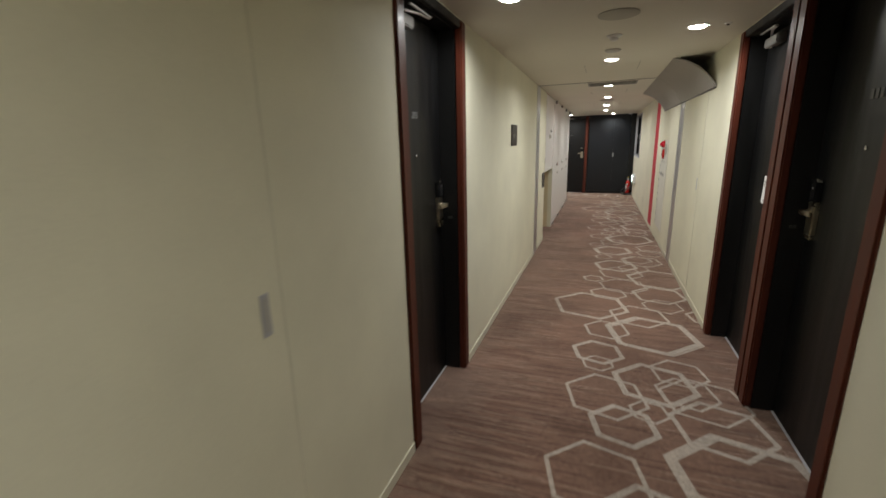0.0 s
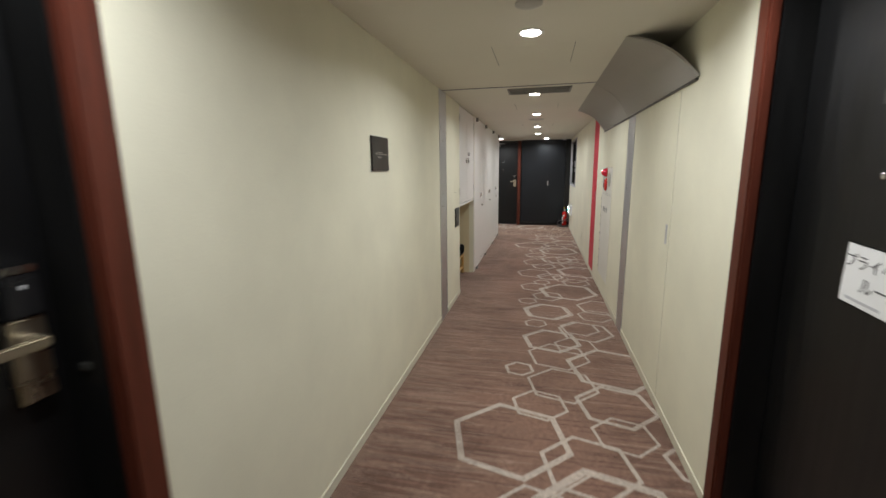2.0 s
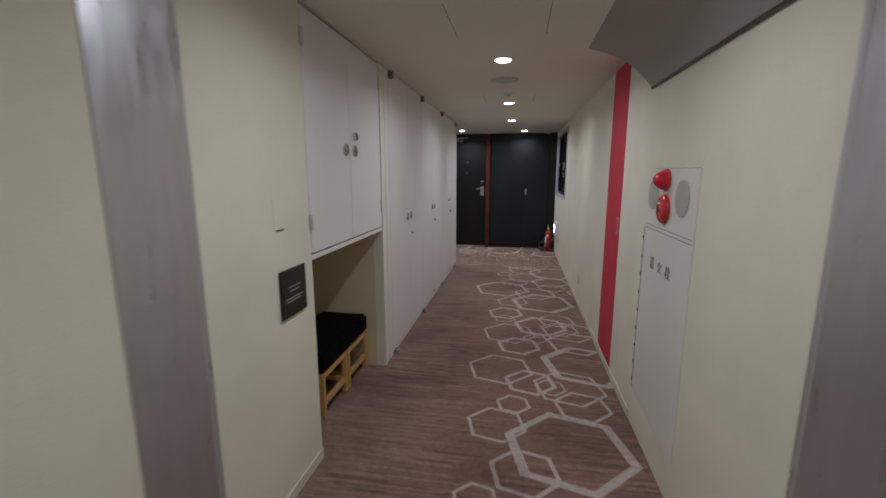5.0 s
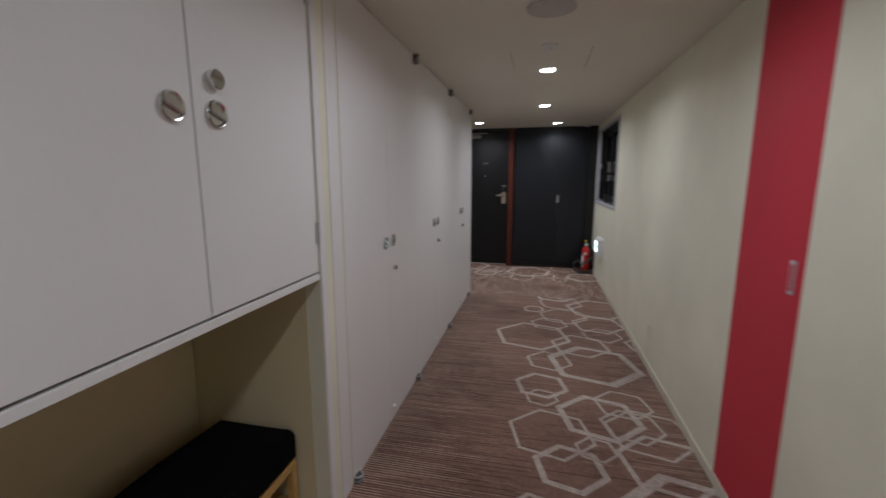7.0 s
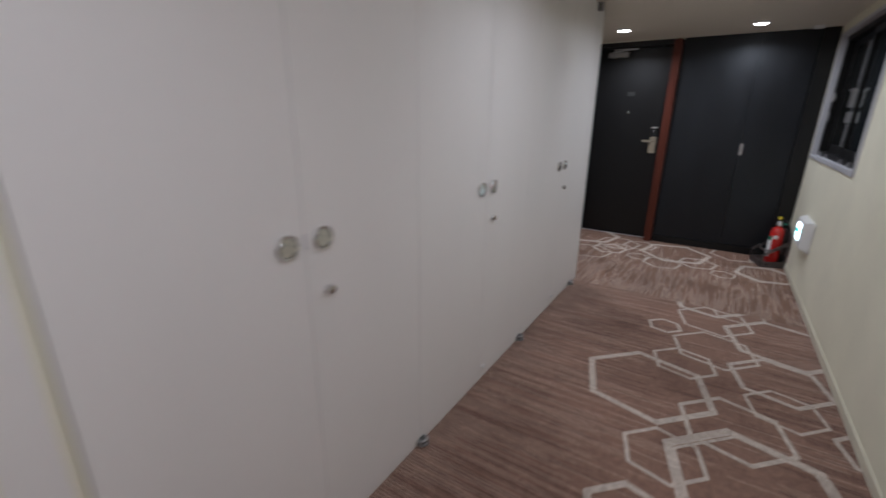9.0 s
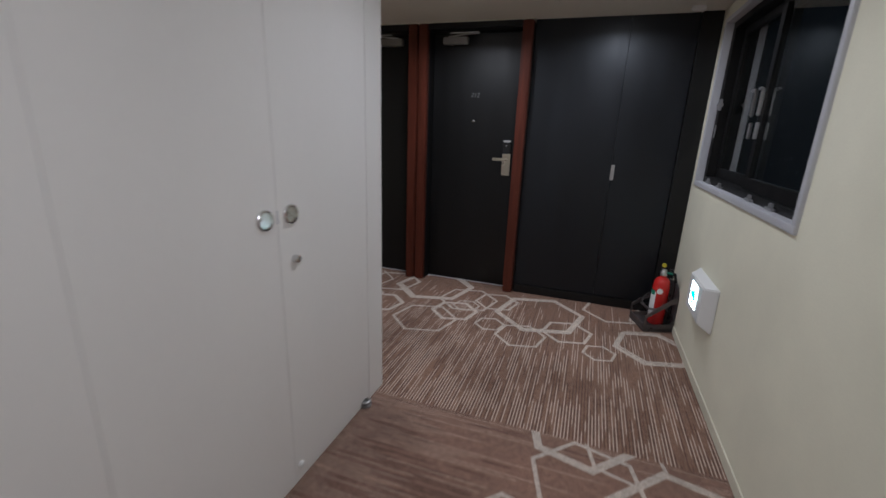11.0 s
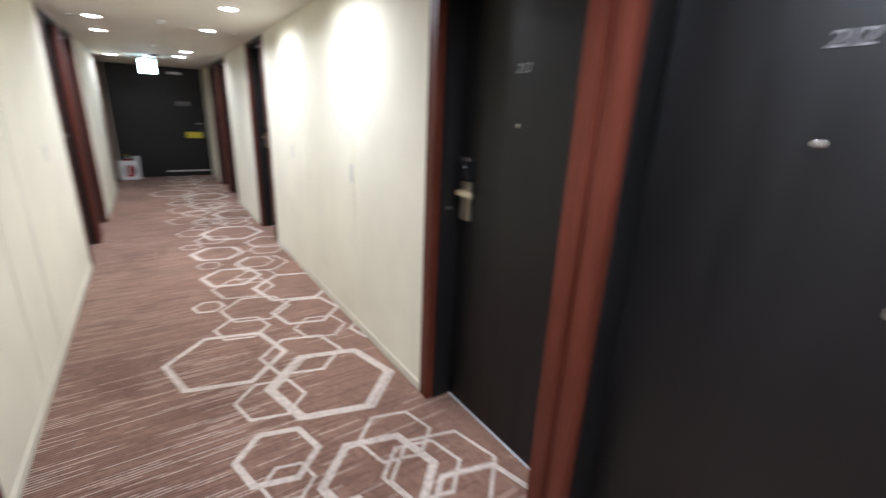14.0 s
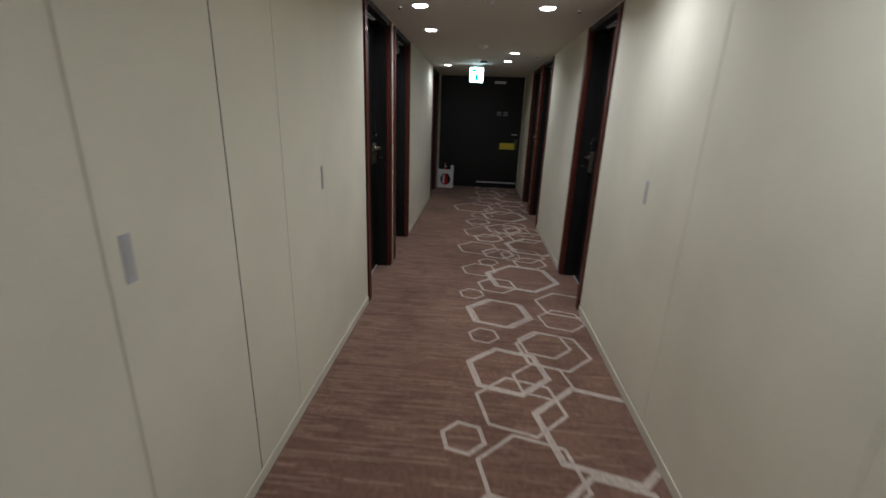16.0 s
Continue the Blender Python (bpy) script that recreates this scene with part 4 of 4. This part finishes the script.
# ---- exit light low on the wall ----
def exit_light():
    e = thing("exit_guide_light", pose(RX, -0.66, 0, 0, 0, -90), "white wedge-shaped exit guide light with a glowing face", "exit light")
    bm = bmesh.new()
    bk = [(0.0, 0.36), (0.44, 0.36), (0.44, 0.612), (0.0, 0.612)]
    ft = [(0.10, 0.40), (0.40, 0.40), (0.40, 0.60), (0.10, 0.60)]
    vb = [bm.verts.new((x, 0.0, z)) for x, z in bk]
    vf = [bm.verts.new((x, -0.068, z)) for x, z in ft]
    bm.faces.new(vb)
    bm.faces.new(vf[::-1])
    for k in range(4):
        bm.faces.new((vb[k], vb[(k + 1) % 4], vf[(k + 1) % 4], vf[k]))
    bmesh.ops.bevel(bm, geom=bm.edges[:], offset=0.006, segments=2, affect="EDGES")
    part("housing", bm, M_WHITE, e)
    f = part("light_face", bm_boxes([(0.178, -0.0715, 0.443, 0.312, -0.066, 0.574)], 0.0006), M_EXIT, e, "glowing white panel")
    part("arrow", bm_tube([(0.215, -0.073, 0.52), (0.285, -0.073, 0.50)], 0.008, 8), M_EXIT_GREEN, f, "green arrow")
    part("arrow", bm_tube([(0.262, -0.073, 0.54), (0.296, -0.073, 0.497), (0.25, -0.073, 0.472)], 0.007, 8), M_EXIT_GREEN, f, "green arrow")


exit_light()


# ---- fire extinguishers ----
def extinguisher(x, y, turn, label):
    e = thing("fire_extinguisher", pose(x, y, 0.03, 0, 0, turn), label, "extinguisher")
    part("cylinder", bm_lathe([(0.049, 0.0), (0.056, 0.012), (0.056, 0.300), (0.049, 0.33), (0.036, 0.350), (0.022, 0.355), (0.022, 0.372)], None, 32), M_RED, e, "glossy red cylinder", True)
    bm = bmesh.new()
    for a0, a1, z0_, z1_ in ((-190, -100, 0.06, 0.25),):
        n = 16
        lo = [bm.verts.new((0.0570 * math.cos(radians(a0 + (a1 - a0) * i / n)), 0.0570 * math.sin(radians(a0 + (a1 - a0) * i / n)), z0_)) for i in range(n + 1)]
        hi = [bm.verts.new((v.co.x, v.co.y, z1_)) for v in lo]
        for i in range(n):
            bm.faces.new((lo[i], lo[i + 1], hi[i + 1], hi[i]))
    part("paper_label", bm, M_PAPER, e, "white printed label", True)
    bm = bmesh.new()
    lo = [bm.verts.new((0.0574 * math.cos(radians(-190 + 80 * i / 12)), 0.0574 * math.sin(radians(-190 + 80 * i / 12)), 0.225)) for i in range(13)]
    hi = [bm.verts.new((v.co.x, v.co.y, 0.262)) for v in lo]
    for i in range(12):
        bm.faces.new((lo[i], lo[i + 1], hi[i + 1], hi[i]))
    part("green_band", bm, M_GREEN, e, "green printed band", True)
    part("seal_tag", bm_lathe([(0.02, 0), (0.02, 0.001)], pose(0.012, -0.0565, 0.262, 90, 0, 12), 20), M_PAPER, e, "small round seal")
    valve = part("valve", bm_lathe([(0.024, 0.37), (0.024, 0.395), (0.018, 0.405), (0.018, 0.42)], None, 20), M_STEEL, e, "", True)
    part("lever", bm_boxes([(-0.035, -0.011, 0.418, 0.062, 0.011, 0.428)], 0.003), M_PLASTIC_BLACK, valve, "black lever")
    part("carry_handle", bm_boxes([(-0.02, -0.010, 0.388, 0.062, 0.010, 0.398)], 0.003), M_GREEN, valve, "dark green carry handle")
    part("safety_pin", bm_lathe([(0.008, -0.004), (0.015, -0.004), (0.015, 0.004), (0.008, 0.004)], pose(-0.005, 0, 0.443, 90, 0, 30), 18), M_YELLOW, valve, "yellow pull pin", True)
    part("hose", bm_tube([(0.02, 0.02, 0.40), (0.06, 0.05, 0.38), (0.085, 0.045, 0.30), (0.083, 0.035, 0.18), (0.08, 0.03, 0.10), (0.078, 0.03, 0.05)], 0.011), M_PLASTIC_BLACK, e, "black rubber hose", True)
    return e


def bm_prism(outline, axis, a, b, bevel=0.0):
    """A plate of the outline's shape from a to b along x or y."""
    bm = bmesh.new()
    rows = []
    for v in (a, b):
        rows.append([bm.verts.new((v, p, q) if axis == "x" else (p, v, q)) for p, q in outline])
    bm.faces.new(rows[0])
    bm.faces.new(rows[1][::-1])
    for k in range(len(outline)):
        n = (k + 1) % len(outline)
        bm.faces.new((rows[0][k], rows[0][n], rows[1][n], rows[1][k]))
    if bevel:
        bmesh.ops.bevel(bm, geom=bm.edges[:], offset=bevel, segments=2, affect="EDGES", clamp_overlap=True)
    return bm


def stand(name, x, y, turn, mat, label):
    s = thing(name, pose(x, y, 0, 0, 0, turn), label, "extinguisher stand")
    part("base", bm_boxes([(-0.125, -0.12, 0, 0.125, 0.11, 0.028)], 0.008), mat, s, "", True)
    part("back_plate", bm_prism([(-0.115, 0.029), (0.115, 0.029), (0.115, 0.25), (0.085, 0.33), (0.04, 0.36), (-0.04, 0.36), (-0.085, 0.33), (-0.115, 0.25)], "y", 0.092, 0.104, 0.003), mat, s, "", True)
    for a, b in ((-0.122, -0.113), (0.113, 0.122)):
        part("side_bar", bm_prism([(-0.118, 0.095), (-0.118, 0.125), (0.05, 0.25), (0.092, 0.275), (0.092, 0.225), (0.05, 0.215)], "x", a, b, 0.003), mat, s, "", True)
        part("side_rim", bm_prism([(-0.118, 0.0285), (0.092, 0.0285), (0.092, 0.09), (0.06, 0.06), (-0.118, 0.05)], "x", a, b, 0.002), mat, s, "", True)
        part("front_post", bm_boxes([(a, -0.118, 0.0505, b, -0.104, 0.0945)], 0.002), mat, s, "", True)
    part("front_lip", bm_boxes([(-0.111, -0.119, 0.029, 0.111, -0.109, 0.06)], 0.003), mat, s, "", True)
    part("strap", bm_tube([(-0.112, 0.03, 0.19), (-0.10, -0.05, 0.165), (-0.05, -0.078, 0.155), (0.05, -0.078, 0.155), (0.10, -0.05, 0.165), (0.112, 0.03, 0.19)], 0.009), mat, s, "", True)
    return s


stand("extinguisher_stand", 1.50, -0.21, -72, M_SMOKE, "dark smoked plastic stand in the corner")
extinguisher(1.515, -0.225, -25, "red fire extinguisher with yellow pin in a dark stand")


def box_stand(x, y, turn, label):
    """White floor box whose front has a round opening."""
    s = thing("extinguisher_stand", pose(x, y, 0, 0, 0, turn), label, "extinguisher stand")
    bm = bmesh.new()
    n = 32
    front, rear = [], []
    for k in range(n):
        a = 2 * math.pi * k / n
        ca, sa = math.cos(a), math.sin(a)
        q = 1 / max(abs(ca), abs(sa))
        pts = [(0.155 * ca * q, 0.185 + 0.185 * sa * q), (0.100 * ca, 0.175 + 0.120 * sa)]
        front.append([bm.verts.new((px, -0.112, pz)) for px, pz in pts])
        rear.append([bm.verts.new((px, -0.100, pz)) for px, pz in pts])
    for k in range(n):
        m = (k + 1) % n
        bm.faces.new((front[k][0], front[m][0], front[m][1], front[k][1]))
        bm.faces.new((rear[k][1], rear[m][1], rear[m][0], rear[k][0]))
        bm.faces.new((front[k][1], front[m][1], rear[m][1], rear[k][1]))
        bm.faces.new((front[m][0], front[k][0], rear[k][0], rear[m][0]))
    bmesh.ops.recalc_face_normals(bm, faces=bm.faces[:])
    part("front_panel", bm, M_WHITE, s)
    for x0, x1 in ((-0.155, -0.145), (0.145, 0.155)):
        part("side_panel", bm_boxes([(x0, -0.0995, 0, x1, 0.11, 0.37)], 0.002), M_WHITE, s)
    part("base", bm_boxes([(-0.1445, -0.0995, 0, 0.1445, 0.11, 0.028)], 0.002), M_WHITE, s)
    part("tag", bm_boxes([(0.10, -0.111, 0.372, 0.165, -0.104, 0.46)], 0.002), M_PAPER, s, "small white tag")


box_stand(EX + 0.2, -1.47, 90, "white box stand with a round opening by the end wall")
extinguisher(EX + 0.21, -1.48, 90, "red fire extinguisher in a white stand by the end wall")

# ---- end of the side hall ----
end = thing("fire_door", pose(EX, -0.872, 0, 0, 0, 90), "black fire door with silver kick bar and yellow tag", "door", "", "structure")
dl = part("door_leaf", bm_boxes([(0.0, -0.012, 0.03, 0.86, 0.0, 2.10)], 0.003), M_BLACK, end)
part("kick_bar", bm_boxes([(0.03, -0.022, 0.095, 0.84, -0.011, 0.125)], 0.003), M_STEEL, dl, "silver kick bar")
part("closer", bm_boxes([(0.28, -0.06, 2.03, 0.5, -0.012, 2.075)], 0.005), M_STEEL, dl)
part("lever", bm_tube([(0.78, -0.012, 1.085), (0.78, -0.06, 1.085), (0.68, -0.062, 1.085)], 0.010), M_STEEL, dl, "", True)
part("lock_plate", bm_boxes([(0.755, -0.018, 0.80, 0.81, -0.011, 1.0)], 0.002), M_DARKGREY, dl)
part("yellow_tag", bm_boxes([(0.46, -0.016, 0.79, 0.765, -0.0115, 0.915)], 0.001), M_YELLOW, dl, "yellow warning tag")
for x0, x1 in ((0.36, 0.45), (0.49, 0.58)):
    part("lettering", bm_boxes([(x0, -0.014, 1.44 + 0.03 * k, x1, -0.0118, 1.452 + 0.03 * k) for k in range(3)]), M_GREY, dl, "small grey lettering")
fl = thing("end_panel", pose(EX, SY, 0, 0, 0, 90), "fixed black wall panel beside the fire door", "panel", "", "structure")
part("panel_board", bm_boxes([(0.004, -0.010, 0.03, 0.772, 0.0, 2.14)], 0.003), M_BLACK, fl)
for yy in ((SY, SY + 0.012), (-0.010, 0.0)):
    structure("trim_end", bm_boxes([(EX, yy[0], 0, EX + 0.03, yy[1], CEIL)], 0.002), M_WALL, "narrow cream return at the end wall", "trim")
clip = thing("ceiling_fitting", pose(-7.9, -0.84, CEIL), "small dark bracket on the ceiling before the exit sign", "fitting")
part("plate", bm_boxes([(-0.05, -0.06, -0.006, 0.05, 0.06, 0)], 0.002), M_WHITE, clip)
part("bracket", bm_boxes([(-0.012, -0.05, -0.03, 0.012, 0.05, -0.006)], 0.004), M_DARKGREY, clip, "dark bracket")
sign = thing("exit_sign", pose(-8.5, -0.94, CEIL, 0, 0, 90), "glowing white and green exit sign under the ceiling", "exit sign")
part("stem", bm_boxes([(-0.03, -0.015, -0.03, 0.03, 0.015, 0.0)], 0.003), M_WHITE, sign)
part("housing", bm_boxes([(-0.105, -0.02, -0.25, 0.105, 0.02, -0.03)], 0.005), M_WHITE, sign)
fc = part("light_face", bm_boxes([(-0.098, -0.0235, -0.243, 0.098, -0.0195, -0.038)], 0.002), M_EXIT, sign, "glowing sign face")
part("pictogram", bm_boxes([(-0.08, -0.0245, -0.10, 0.0, -0.0232, -0.06), (-0.02, -0.0245, -0.22, 0.03, -0.0232, -0.13)]), M_EXIT_GREEN, fc, "green pictogram blocks")

# ---- paper notice on the east door ----
note = thing("paper_notice", pose(RX + RECESS - 0.004, -9.915, 1.15, 0, 3, -90), "white laminated notice with handwritten black lettering", "notice")
part("sheet", bm_boxes([(-0.135, -0.003, -0.085, 0.135, 0.0, 0.085)], 0.012), M_PAPER, note)
text_part("lettering", "\u30d7\u30e9\u30a4\u30d9\u30fc\u30c8", 0.045, M_INK, note, pose(0.0, -0.0035, 0.035, 90), "black handwriting", 0.0004)
text_part("lettering", "\u30eb\u30fc\u30e0", 0.05, M_INK, note, pose(0.01, -0.0035, -0.025, 90), "black handwriting", 0.0004)
part("print_line", bm_boxes([(-0.11, -0.0036, -0.072, 0.02, -0.003, -0.064)]), M_GREY, note)

# ---- ceiling hatches and small fittings ----
for x0, y0_, x1, y1_ in ((0.59, -8.52, 1.07, -8.04), (0.59, -4.0, 1.07, -3.52), (0.595, -6.24, 1.07, -5.76)):
    hatch = thing("ceiling_hatch", pose(x0, y0_, CEIL), "flush white ceiling access hatch", "hatch", "ceiling hatches", "structure")
    ww, hh = x1 - x0, y1_ - y0_
    part("hatch_board", bm_boxes([(0.0035, 0.004, -0.0006, ww - 0.0035, hh - 0.004, 0.0)], 0.0002), M_CEIL, hatch)
    part("hatch_edge", bm_boxes([(0, 0, -0.0008, 0.003, hh, 0), (ww - 0.003, 0, -0.0008, ww, hh, 0)]), M_DARKGREY, hatch)
for x, y in ((1.47, -9.70), (-4.92, -0.2), (-4.92, -1.49), (-7.35, -0.19)):
    sp = thing("sensor_lamp", pose(x, y, CEIL), "tiny round ceiling sensor with a dark eye", "sensor")
    part("rim", bm_lathe([(0.022, 0), (0.022, -0.006), (0.014, -0.009)], None, 20), M_WHITE, sp, "", True)
    part("eye", bm_lathe([(0.010, -0.008), (0.010, -0.014), (0.004, -0.016)], None, 14), M_PLASTIC_BLACK, sp, "", True)
bracket = thing("door_bracket", pose(1.45, -0.12, CEIL), "small white ceiling fitting in the corner", "fitting")
part("body", bm_boxes([(-0.04, -0.02, -0.03, 0.04, 0.02, 0)], 0.006), M_WHITE, bracket, "", True)
